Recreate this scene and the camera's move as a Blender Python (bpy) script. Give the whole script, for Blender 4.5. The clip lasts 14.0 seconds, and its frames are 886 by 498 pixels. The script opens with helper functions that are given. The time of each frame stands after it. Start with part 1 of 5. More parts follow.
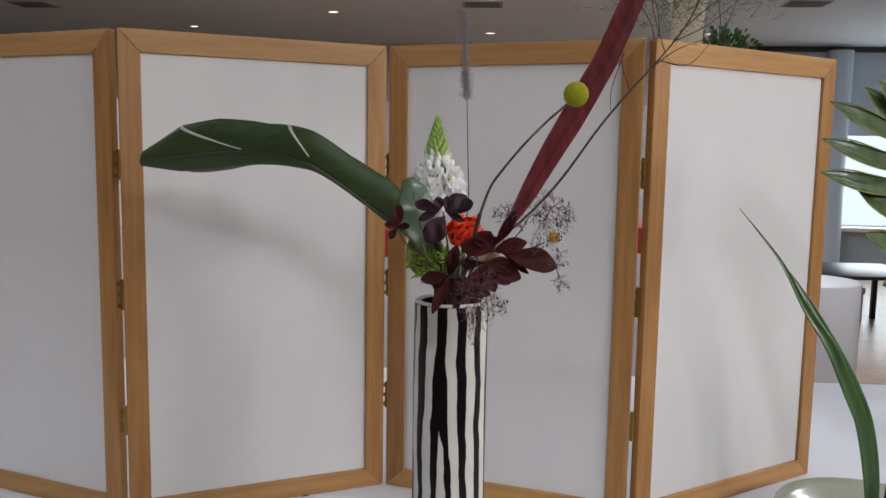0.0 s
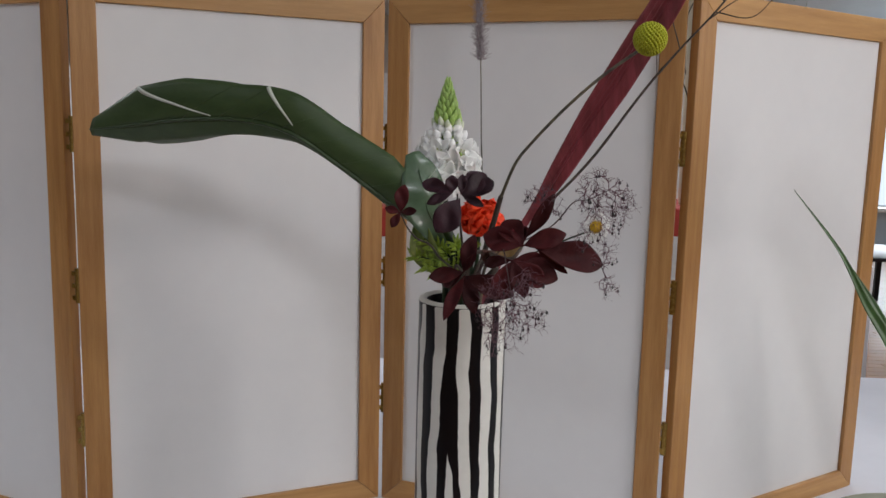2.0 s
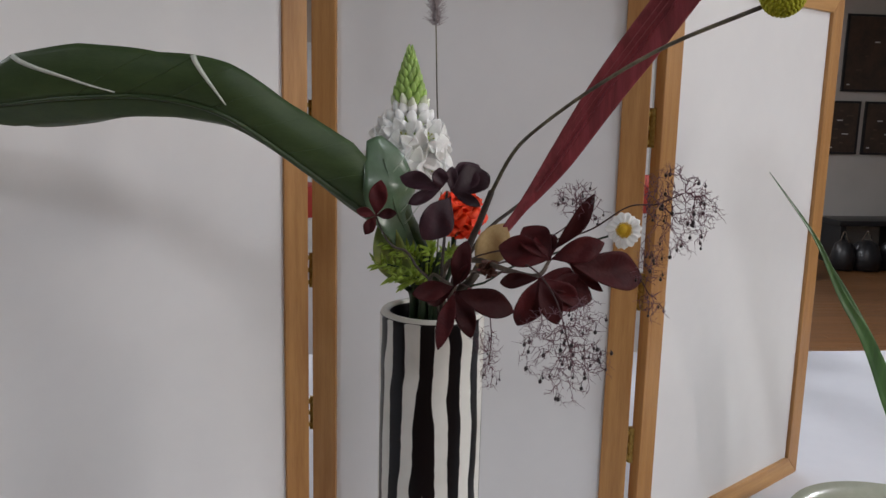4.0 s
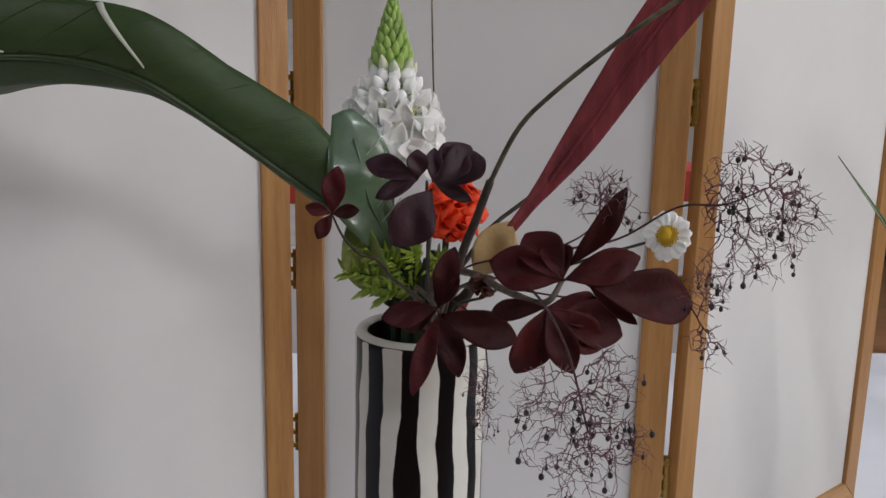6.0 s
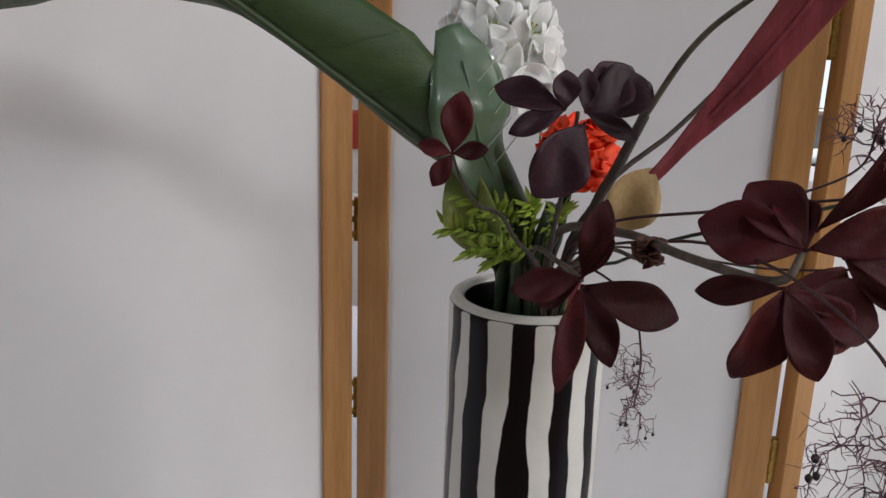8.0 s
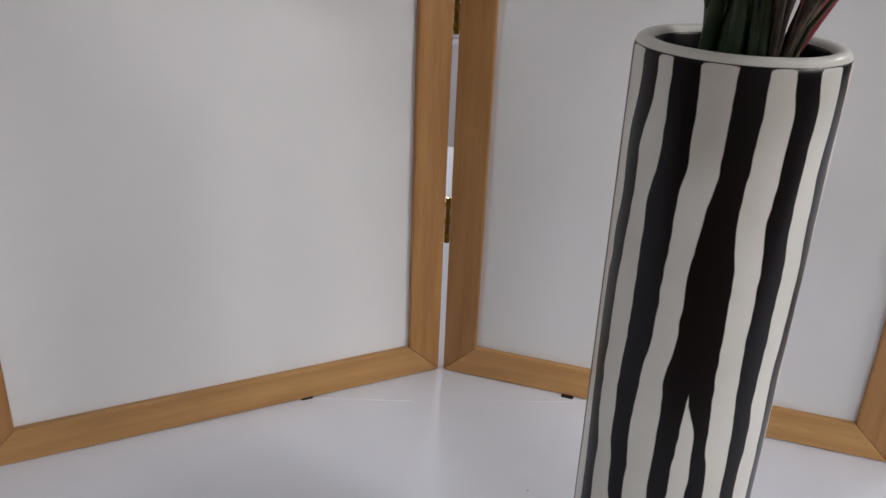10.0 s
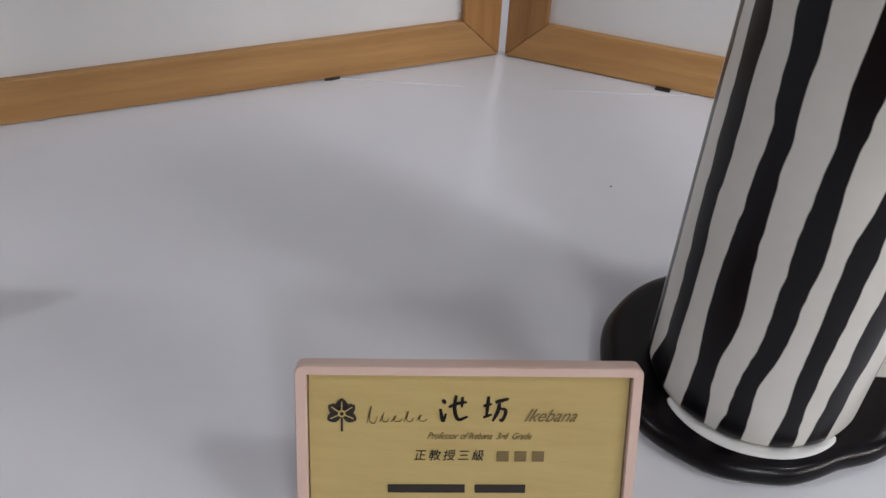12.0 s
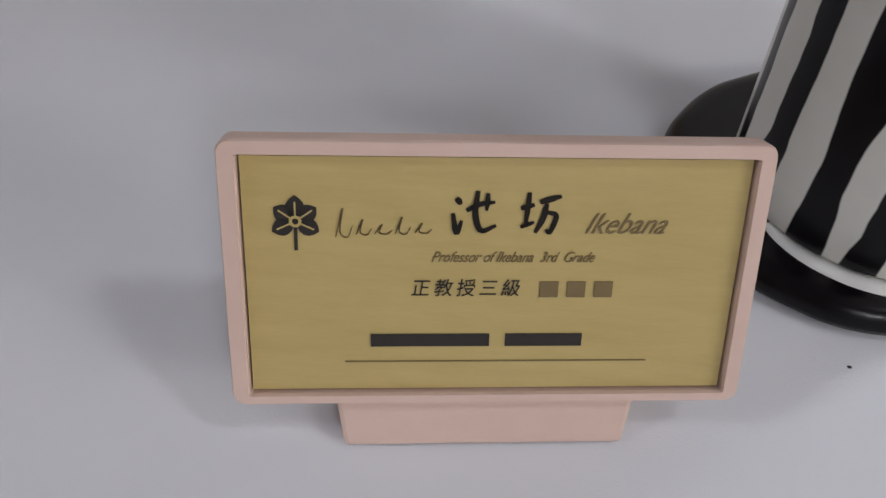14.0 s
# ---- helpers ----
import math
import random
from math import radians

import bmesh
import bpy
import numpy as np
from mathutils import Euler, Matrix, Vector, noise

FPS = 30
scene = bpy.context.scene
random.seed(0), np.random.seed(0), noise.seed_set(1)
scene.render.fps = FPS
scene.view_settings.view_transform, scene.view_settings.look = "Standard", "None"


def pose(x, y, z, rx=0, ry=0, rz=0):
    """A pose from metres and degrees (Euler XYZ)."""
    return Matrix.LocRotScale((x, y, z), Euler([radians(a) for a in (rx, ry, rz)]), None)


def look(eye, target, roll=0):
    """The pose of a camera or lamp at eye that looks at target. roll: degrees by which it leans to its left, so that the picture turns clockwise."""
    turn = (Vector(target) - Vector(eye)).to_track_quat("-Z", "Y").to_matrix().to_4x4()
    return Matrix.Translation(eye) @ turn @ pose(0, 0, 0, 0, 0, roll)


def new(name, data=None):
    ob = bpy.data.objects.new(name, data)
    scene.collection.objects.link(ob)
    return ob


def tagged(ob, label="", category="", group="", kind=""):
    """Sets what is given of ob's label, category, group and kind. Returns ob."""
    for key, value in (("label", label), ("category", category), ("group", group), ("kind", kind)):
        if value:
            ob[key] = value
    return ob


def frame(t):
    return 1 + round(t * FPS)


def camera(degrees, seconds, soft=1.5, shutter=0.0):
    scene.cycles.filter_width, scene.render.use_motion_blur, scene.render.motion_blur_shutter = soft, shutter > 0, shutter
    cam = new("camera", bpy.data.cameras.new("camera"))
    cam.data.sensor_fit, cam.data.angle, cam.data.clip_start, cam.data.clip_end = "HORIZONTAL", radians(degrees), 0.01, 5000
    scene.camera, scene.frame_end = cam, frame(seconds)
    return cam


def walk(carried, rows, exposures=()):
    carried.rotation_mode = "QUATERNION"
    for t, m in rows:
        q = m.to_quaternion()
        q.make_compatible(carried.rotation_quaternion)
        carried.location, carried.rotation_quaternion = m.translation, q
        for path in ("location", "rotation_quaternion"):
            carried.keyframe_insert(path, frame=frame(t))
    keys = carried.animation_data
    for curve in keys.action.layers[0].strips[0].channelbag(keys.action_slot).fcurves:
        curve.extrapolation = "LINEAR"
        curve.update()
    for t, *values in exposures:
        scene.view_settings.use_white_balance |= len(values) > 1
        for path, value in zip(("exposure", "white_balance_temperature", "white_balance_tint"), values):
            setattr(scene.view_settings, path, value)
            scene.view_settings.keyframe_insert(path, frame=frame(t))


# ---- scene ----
cam = camera(56.2, 14.0)
PATH = [
    (0, (0.2254, -1.6868, 1.4542), (0.0977, 0.2953, 1.2199), 0.99),
    (0.5, (0.2268, -1.6333, 1.4485), (0.0778, 0.3456, 1.2005), 1.20),
    (1, (0.2265, -1.5821, 1.4442), (0.0648, 0.3937, 1.1793), 1.41),
    (1.5, (0.2207, -1.5314, 1.4406), (0.0593, 0.4427, 1.1638), 1.36),
    (2, (0.1875, -1.4802, 1.4453), (0.0816, 0.4957, 1.1540), 1.43),
    (2.5, (0.1542, -1.4413, 1.4499), (0.1263, 0.5357, 1.1487), 1.28),
    (3, (0.1169, -1.4043, 1.4490), (0.1895, 0.5704, 1.1402), 1.06),
    (3.5, (0.0836, -1.3483, 1.4497), (0.2566, 0.6170, 1.1214), 1.27),
    (3.7, (0.0751, -1.3286, 1.4520), (0.2778, 0.6320, 1.1130), 1.33),
    (6, (0.1280, -1.1182, 1.4359), (0.2616, 0.8387, 1.0453), 1.26),
    (6.5, (0.1307, -1.0809, 1.4319), (0.2382, 0.8741, 1.0236), 0.74),
    (7, (0.1283, -1.0445, 1.4249), (0.1994, 0.9091, 1.0029), 0.78),
    (7.2, (0.1190, -1.0359, 1.4247), (0.1967, 0.9147, 0.9896), 0.72),
    (9.3, (0.0210, -0.9109, 1.3491), (0.0592, 0.9648, 0.6561), 3.58),
    (9.5, (0.0153, -0.9014, 1.3359), (0.0392, 0.9630, 0.6123), 3.12),
    (10, (0.0025, -0.8811, 1.2982), (-0.0090, 0.9485, 0.4904), 2.54),
    (10.5, (-0.0062, -0.8612, 1.2482), (-0.0489, 0.9310, 0.3614), 2.27),
    (11, (-0.0031, -0.8213, 1.1819), (-0.0798, 0.9214, 0.2036), 2.62),
    (11.5, (-0.0082, -0.7877, 1.1500), (-0.0673, 0.8641, 0.0241), 3.77),
    (12, (0.0023, -0.7604, 1.1017), (-0.1011, 0.8044, -0.1395), 2.65),
    (12.5, (-0.0014, -0.7371, 1.0522), (-0.0781, 0.7781, -0.2511), 3.04),
    (13, (-0.0077, -0.7153, 1.0154), (-0.0429, 0.7599, -0.3346), 4.01),
    (13.5, (-0.0066, -0.6979, 0.9897), (-0.0569, 0.7469, -0.3923), 3.60),
    (14, (-0.0092, -0.6882, 0.9745), (-0.0460, 0.7317, -0.4335), 3.82),
]
walk(cam, [(t, look(eye, target, roll)) for t, eye, target, roll in PATH],
     [(0.0, -0.12), (3.5, -0.18), (7.0, -0.13), (9.5, 0.13), (10.0, -0.02), (10.5, -0.1), (11.5, -0.04), (12.5, -0.04), (13.5, -0.1), (14.0, -0.1)])

# ---- light ----
world = bpy.data.worlds.new("world")
scene.world = world
world.use_nodes = True
wn = world.node_tree.nodes
sky = wn.new("ShaderNodeTexSky")
sky.sky_type, sky.sun_disc = "NISHITA", False
sky.sun_elevation, sky.sun_rotation = radians(40), radians(20)
world.node_tree.links.new(sky.outputs[0], wn["Background"].inputs[0])
wn["Background"].inputs[1].default_value = 0.12

TABLE = 0.75
CEIL = 2.9


def area_lamp(name, at, target, size, power, color=(1, 1, 1), size_y=None, shape="DISK"):
    data = bpy.data.lights.new(name, "AREA")
    data.energy, data.color, data.size, data.shape = power, color, size, shape
    if size_y:
        data.shape, data.size_y = "RECTANGLE", size_y
    ob = new(name, data)
    ob.matrix_world = look(at, target)
    return ob


WARM = (0.955, 0.985, 1.06)
# Lamps added at assumed ceiling places, powers tuned to brighten screen, table and ceiling
LAMPS = [(1.42, -1.0), (0.8, -3.0), (1.3, -3.75), (-2.4, -1.4), (3.2, 1.6), (-3.2, 1.6), (0.2, 4.2), (1.5, 7.6)]
POWER = [10, 4, 58, 20, 46, 46, 120, 40]
SIZES = [0.3, 0.5, 0.8, 0.5, 0.5, 0.5, 0.5, 0.5]
for (lx, ly), watts, wide in zip(LAMPS, POWER, SIZES):
    area_lamp("added_ceiling_lamp", (lx, ly, CEIL - 0.03), (lx, ly, 0), wide, watts, WARM)
area_lamp("window_daylight", (6.4, 9.6, 1.3), (5.2, 4.0, 1.0), 3.0, 70, (0.86, 0.93, 1.0), 1.4)


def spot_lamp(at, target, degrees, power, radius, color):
    data = bpy.data.lights.new("added_side_lamp", "SPOT")
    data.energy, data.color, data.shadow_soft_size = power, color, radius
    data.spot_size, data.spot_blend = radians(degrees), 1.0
    ob = new("added_side_lamp", data)
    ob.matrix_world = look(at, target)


# Unseen lamps added to light the screen: place, aim, cone, power, lens radius
ADDED_SPOTS = [((3.5, -3.4, 2.5), (0.1, -0.25, 1.15), 46, 50, 0.34), ((4.5, -2.85, 2.5), (0.1, -0.25, 1.15), 44, 175, 0.34), ((5.2, -2.1, 2.5), (0.1, -0.25, 1.15), 40, 138, 0.34), ((5.6, -1.3, 2.5), (0.1, -0.25, 1.15), 40, 40, 0.40)]
for at, aim, cone, watts, lens in ADDED_SPOTS:
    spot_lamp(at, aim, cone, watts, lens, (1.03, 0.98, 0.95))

# ---- materials ----


def material(name, color, rough=0.6, second=None, scale=30.0, mix=0.5, bump=0.0, bump_scale=200.0, metal=0.0, stretch=(1, 1, 1),
             coat=0.0, spread=0.0, transmission=0.0, detail=4.0, sheen=0.0, gloss=0.5, soft_flesh=0.0):
    m = bpy.data.materials.new(name)
    m.use_nodes = True
    n, l = m.node_tree.nodes, m.node_tree.links
    b = n["Principled BSDF"]
    b.inputs["Roughness"].default_value = rough
    b.inputs["Metallic"].default_value = metal
    b.inputs["Coat Weight"].default_value = coat
    b.inputs["Coat Roughness"].default_value = 0.08
    b.inputs["Transmission Weight"].default_value = transmission
    b.inputs["Sheen Weight"].default_value = sheen
    b.inputs["Specular IOR Level"].default_value = gloss
    if soft_flesh:
        b.inputs["Subsurface Weight"].default_value, b.inputs["Subsurface Scale"].default_value = soft_flesh, 0.012
        b.inputs["Subsurface Radius"].default_value = (1.0, 1.0, 0.95)
    second = second or tuple(c * 0.8 for c in color)
    tc, mp = n.new("ShaderNodeTexCoord"), n.new("ShaderNodeMapping")
    mp.inputs["Scale"].default_value = stretch
    l.new(tc.outputs["Object"], mp.inputs["Vector"])
    t1, t2 = n.new("ShaderNodeTexNoise"), n.new("ShaderNodeTexNoise")
    t1.inputs["Scale"].default_value, t1.inputs["Detail"].default_value = scale, detail
    t2.inputs["Scale"].default_value, t2.inputs["Detail"].default_value = scale * 7, 3
    for t in (t1, t2):
        l.new(mp.outputs[0], t.inputs["Vector"])
    add = n.new("ShaderNodeMath")
    add.operation = "MULTIPLY_ADD"
    l.new(t2.outputs[0], add.inputs[0])
    add.inputs[1].default_value = 0.35
    l.new(t1.outputs[0], add.inputs[2])
    ramp = n.new("ShaderNodeMapRange")
    ramp.inputs["From Min"].default_value, ramp.inputs["From Max"].default_value = 0.45, 0.95
    ramp.inputs["To Max"].default_value = mix * 2
    l.new(add.outputs[0], ramp.inputs["Value"])
    mx = n.new("ShaderNodeMix")
    mx.data_type = "RGBA"
    l.new(ramp.outputs[0], mx.inputs["Factor"])
    mx.inputs["A"].default_value, mx.inputs["B"].default_value = (*color, 1), (*second, 1)
    out = mx.outputs["Result"]
    if spread:
        oi, hsv, mr = n.new("ShaderNodeObjectInfo"), n.new("ShaderNodeHueSaturation"), n.new("ShaderNodeMapRange")
        l.new(oi.outputs["Random"], mr.inputs["Value"])
        mr.inputs["To Min"].default_value, mr.inputs["To Max"].default_value = 1 - spread, 1 + spread
        l.new(mr.outputs[0], hsv.inputs["Value"])
        l.new(out, hsv.inputs["Color"])
        out = hsv.outputs[0]
    l.new(out, b.inputs["Base Color"])
    if bump:
        t3, bm_ = n.new("ShaderNodeTexNoise"), n.new("ShaderNodeBump")
        t3.inputs["Scale"].default_value, t3.inputs["Detail"].default_value = bump_scale, 3
        l.new(mp.outputs[0], t3.inputs["Vector"])
        bm_.inputs["Strength"].default_value, bm_.inputs["Distance"].default_value = bump, 0.002
        l.new(t3.outputs[0], bm_.inputs["Height"])
        l.new(bm_.outputs[0], b.inputs["Normal"])
    return m


def emitter(name, color, strength):
    m = bpy.data.materials.new(name)
    m.use_nodes = True
    n = m.node_tree.nodes
    b = n["Principled BSDF"]
    b.inputs["Base Color"].default_value = (*color, 1)
    b.inputs["Emission Color"].default_value = (*color, 1)
    b.inputs["Emission Strength"].default_value = strength
    return m


WOOD_V = material("honey_pine_upright", (0.45, 0.232, 0.075), 0.42, (0.31, 0.138, 0.038), 9, 0.55, 0.25, 120, stretch=(9, 9, 0.6), spread=0.10)
WOOD_H = material("honey_pine_level", (0.52, 0.290, 0.105), 0.42, (0.38, 0.190, 0.060), 9, 0.55, 0.25, 120, stretch=(0.6, 9, 9), spread=0.10)
PAPER = material("white_screen_paper", (0.74, 0.73, 0.72), 0.85, (0.70, 0.69, 0.685), 5, 0.5, 0.06, 900)
PANELBACK = material("grey_backing_board", (0.5, 0.48, 0.45), 0.8)
BRASS = material("brass", (0.46, 0.31, 0.09), 0.34, (0.20, 0.12, 0.03), 300, 0.5, metal=1.0)
CLOTH = material("white_tablecloth", (0.775, 0.785, 0.83), 0.9, (0.72, 0.73, 0.775), 3.5, 0.5, 0.10, 1400, sheen=0.1)
CLOTH_DARK = material("tablecloth_skirt", (0.76, 0.76, 0.78), 0.9, (0.7, 0.7, 0.72), 4, 0.5, 0.1, 1200)
FLOORWOOD = material("polished_floor_boards", (0.26, 0.125, 0.05), 0.34, (0.17, 0.075, 0.03), 3, 0.6, 0.05, 60, stretch=(0.5, 8, 1), spread=0.12)
PLASTER = material("warm_white_plaster", (0.53, 0.51, 0.475), 0.85, (0.48, 0.465, 0.43), 2, 0.5, 0.05, 150)
CEILING = material("ceiling_tile_paint", (0.66, 0.74, 0.80), 0.9, (0.60, 0.68, 0.74), 1.2, 0.5, 0.05, 120)
DARK = material("black_lacquer", (0.012, 0.012, 0.014), 0.35, (0.02, 0.02, 0.022), 60)
LEAFGREEN = material("dark_green_leaf", (0.052, 0.086, 0.030), 0.46, (0.034, 0.061, 0.021), 22, 0.6, 0.15, 300, stretch=(1, 1, 3), gloss=0.3)
# Leaf underside green, with its reflected light put into a paler colour
LEAFSHEEN = material("leaf_underside_paled_for_sheen", (0.100, 0.165, 0.095), 0.36, (0.055, 0.100, 0.052), 16, 0.7, 0.15, 160, coat=0.15)
PALEVEIN = material("pale_green_vein", (0.36, 0.42, 0.34), 0.5, (0.26, 0.33, 0.24), 60)
RIB = material("leaf_rib", (0.035, 0.065, 0.02), 0.4, (0.02, 0.04, 0.015), 60)
VEIN = material("pale_leaf_vein", (0.62, 0.66, 0.58), 0.6)
STEMGREEN = material("dark_green_stem", (0.028, 0.055, 0.022), 0.45, (0.014, 0.03, 0.012), 70, 0.6, 0.2, 400)
STEMDARK = material("dark_brown_twig", (0.060, 0.042, 0.030), 0.65, (0.025, 0.018, 0.014), 90, 0.6, 0.4, 500)
STEMGREY = material("grey_brown_branch", (0.16, 0.125, 0.095), 0.75, (0.07, 0.05, 0.038), 110, 0.6, 0.5, 400)
STEMTAN = material("olive_dry_stem", (0.22, 0.20, 0.11), 0.55, (0.045, 0.035, 0.02), 25, 0.7)
BURGUNDY = material("burgundy_leaf", (0.072, 0.0108, 0.0120), 0.60, (0.035, 0.0060, 0.0075), 40, 0.6, 0.35, 220, spread=0.35, gloss=0.16)
DRYBROWN = material("dry_brown_bract", (0.150, 0.062, 0.045), 0.8, (0.07, 0.028, 0.024), 120, 0.6, 0.3, 300, spread=0.3)
PURPLE = material("dusky_purple_leaf", (0.043, 0.0150, 0.023), 0.52, (0.024, 0.0085, 0.0135), 40, 0.6, 0.3, 220, spread=0.3, gloss=0.28)
SMOKE = material("smoke_bush_thread", (0.170, 0.078, 0.098), 0.75, (0.100, 0.042, 0.058), 90, 0.6)
SMOKESTEM = material("reddish_brown_twig", (0.075, 0.026, 0.024), 0.65, (0.036, 0.014, 0.014), 90, 0.6, 0.3, 400)
SEED = material("dark_seed", (0.016, 0.008, 0.010), 0.5)
PETAL = material("white_petal", (0.95, 0.95, 0.92), 0.55, (0.91, 0.92, 0.87), 120, 0.4, spread=0.02, soft_flesh=0.5)
BUDGREEN = material("green_flower_bud", (0.26, 0.42, 0.075), 0.5, (0.36, 0.50, 0.16), 150, 0.5, spread=0.2)
PALEBUD = material("greenish_white_bud", (0.62, 0.68, 0.46), 0.5, (0.74, 0.77, 0.64), 150, 0.5, spread=0.08)
YELLOW = material("golden_yellow_floret", (0.62, 0.40, 0.012), 0.7, (0.50, 0.28, 0.01), 300, 0.5)
CRASP = material("chartreuse_floret", (0.44, 0.46, 0.022), 0.75, (0.33, 0.33, 0.012), 250, 0.5, spread=0.1)
ORANGE = material("vivid_orange_petal", (0.95, 0.082, 0.010), 0.6, (0.85, 0.035, 0.006), 90, 0.5, spread=0.15)
REDLEAF = material("wine_red_strap_leaf", (0.370, 0.070, 0.085), 0.5, (0.205, 0.038, 0.046), 9, 0.7, 0.25, 260, stretch=(10, 10, 0.4), gloss=0.35)
REDSTREAK = material("pink_leaf_streak", (0.36, 0.085, 0.095), 0.5, (0.26, 0.055, 0.065), 30, 0.5, gloss=0.35)
PLUME = material("grey_mauve_grass_plume", (0.46, 0.41, 0.415), 0.85, (0.26, 0.21, 0.22), 200, 0.5)
OLIVE = material("olive_leaf", (0.27, 0.31, 0.085), 0.5, (0.13, 0.19, 0.05), 30, 0.7, 0.2, 200, gloss=0.35)
SPRIG = material("fresh_green_needle", (0.33, 0.44, 0.050), 0.55, (0.19, 0.29, 0.030), 80, 0.6, spread=0.25)
TANLEAF = material("dry_tan_leaf", (0.42, 0.30, 0.14), 0.7, (0.32, 0.21, 0.085), 40, 0.6, 0.3, 250)
FERN = material("feathery_fern_green", (0.07, 0.13, 0.05), 0.6, (0.04, 0.08, 0.03), 60, 0.5)
GRASSBLADE = material("long_green_blade", (0.052, 0.125, 0.026), 0.36, (0.026, 0.075, 0.018), 9, 0.6, stretch=(8, 8, 0.6), coat=0.2)
VARIEGATED = material("dark_strap_leaf", (0.035, 0.070, 0.020), 0.4, (0.095, 0.14, 0.030), 30, 0.5, stretch=(3, 3, 1), coat=0.15, spread=0.2)
LEAFEDGE = material("yellow_leaf_edge", (0.30, 0.34, 0.060), 0.45, (0.22, 0.26, 0.05), 40)
BLINDBLUE = material("blue_grey_blind", (0.50, 0.58, 0.66), 0.8, (0.44, 0.52, 0.60), 2)
CELADON = material("celadon_glazed_dish", (0.46, 0.47, 0.38), 0.22, (0.38, 0.40, 0.31), 20, 0.5, coat=0.3)
STONE = material("dark_stone", (0.035, 0.04, 0.04), 0.5, (0.02, 0.023, 0.023), 40, 0.5, 0.4, 90)
PINK = material("pink_beige_plastic", (0.68, 0.505, 0.43), 0.38, (0.63, 0.455, 0.385), 25, 0.5, 0.03, 300, coat=0.1)
GOLD = material("gold_card", (0.515, 0.395, 0.155), 0.34, (0.455, 0.34, 0.125), 14, 0.5, 0.06, 260, stretch=(1, 14, 14), coat=0.25)
INK = material("black_ink", (0.018, 0.013, 0.010), 0.6)
INKBROWN = material("brown_ink", (0.19, 0.130, 0.052), 0.6)
WHITECARD = material("white_card", (0.78, 0.78, 0.76), 0.7)
VENTGREY = material("grey_vent_enamel", (0.24, 0.25, 0.26), 0.6)
GREYMETAL = material("grey_metal", (0.16, 0.16, 0.165), 0.5)
LAMPGLOW = emitter("lamp_glow", (1.0, 0.96, 0.9), 2.2)
DAYGLOW = emitter("daylight_backdrop", (0.80, 0.90, 1.0), 1.0)
POSTER = material("dark_poster", (0.040, 0.030, 0.026), 0.3, (0.10, 0.065, 0.045), 5, 0.5, coat=0.3)
BRONZE = material("pale_gold_vase", (0.82, 0.74, 0.56), 0.4, (0.74, 0.65, 0.46), 12)
BUSH = material("bright_bush_leaf", (0.07, 0.20, 0.030), 0.5, (0.035, 0.11, 0.018), 60, 0.6, spread=0.2)
REDCLOTH = material("red_wrap", (0.50, 0.04, 0.025), 0.6, (0.36, 0.03, 0.02), 20)


def glazed(name):
    """Cream glaze with black brushed stripes, read from the mesh's own stripe measure."""
    m = material(name, (0.70, 0.69, 0.64), 0.28, (0.62, 0.61, 0.56), 16, 0.5, 0.04, 60, coat=0.05)
    m.node_tree.nodes["Principled BSDF"].inputs["Specular IOR Level"].default_value = 0.2
    n, l = m.node_tree.nodes, m.node_tree.links
    b = n["Principled BSDF"]
    cream = b.inputs["Base Color"].links[0].from_socket
    at, ramp, mx = n.new("ShaderNodeAttribute"), n.new("ShaderNodeMapRange"), n.new("ShaderNodeMix")
    at.attribute_name = "stripe"
    ramp.inputs["From Min"].default_value, ramp.inputs["From Max"].default_value = -0.35, 0.35
    l.new(at.outputs["Fac"], ramp.inputs["Value"])
    mx.data_type = "RGBA"
    l.new(ramp.outputs[0], mx.inputs["Factor"])
    l.new(cream, mx.inputs["A"])
    mx.inputs["B"].default_value = (0.004, 0.003, 0.004, 1)
    l.new(mx.outputs["Result"], b.inputs["Base Color"])
    return m


GLAZE = glazed("cream_and_black_glaze")

# ---- helpers for things and parts ----
WORLD = {}
SHIFT = Vector((0, 0, 0))


def thing(name, at, label, category, group="", kind="", turn=0.0):
    ob = new(name)
    ob.empty_display_size = 0.05
    ob.matrix_basis = pose(*at, 0, 0, turn)
    WORLD[ob] = ob.matrix_basis.copy()
    return tagged(ob, label, category, group, kind)


def part(name, bm, mat, parent=None, label="", smooth=True, local=False):
    """Links a bmesh, given in the world's metres (or its parent's), as one mesh object under a thing or a part."""
    if parent is not None and not local:
        bmesh.ops.translate(bm, vec=SHIFT, verts=bm.verts[:])
        bm.transform(WORLD[parent].inverted())
    me = bpy.data.meshes.new(name)
    bmesh.ops.recalc_face_normals(bm, faces=bm.faces[:])
    bm.to_mesh(me)
    bm.free()
    for m in mat if isinstance(mat, (list, tuple)) else [mat]:
        me.materials.append(m)
    if smooth:
        for p in me.polygons:
            p.use_smooth = True
    ob = new(name, me)
    if parent is not None:
        ob.parent = parent
        WORLD[ob] = WORLD[parent].copy()
    else:
        WORLD[ob] = Matrix()
    if label:
        ob["label"] = label
    return ob


def structure(name, bm, mat, label="", smooth=False):
    return tagged(part(name, bm, mat, None, label, smooth), label, kind="structure")


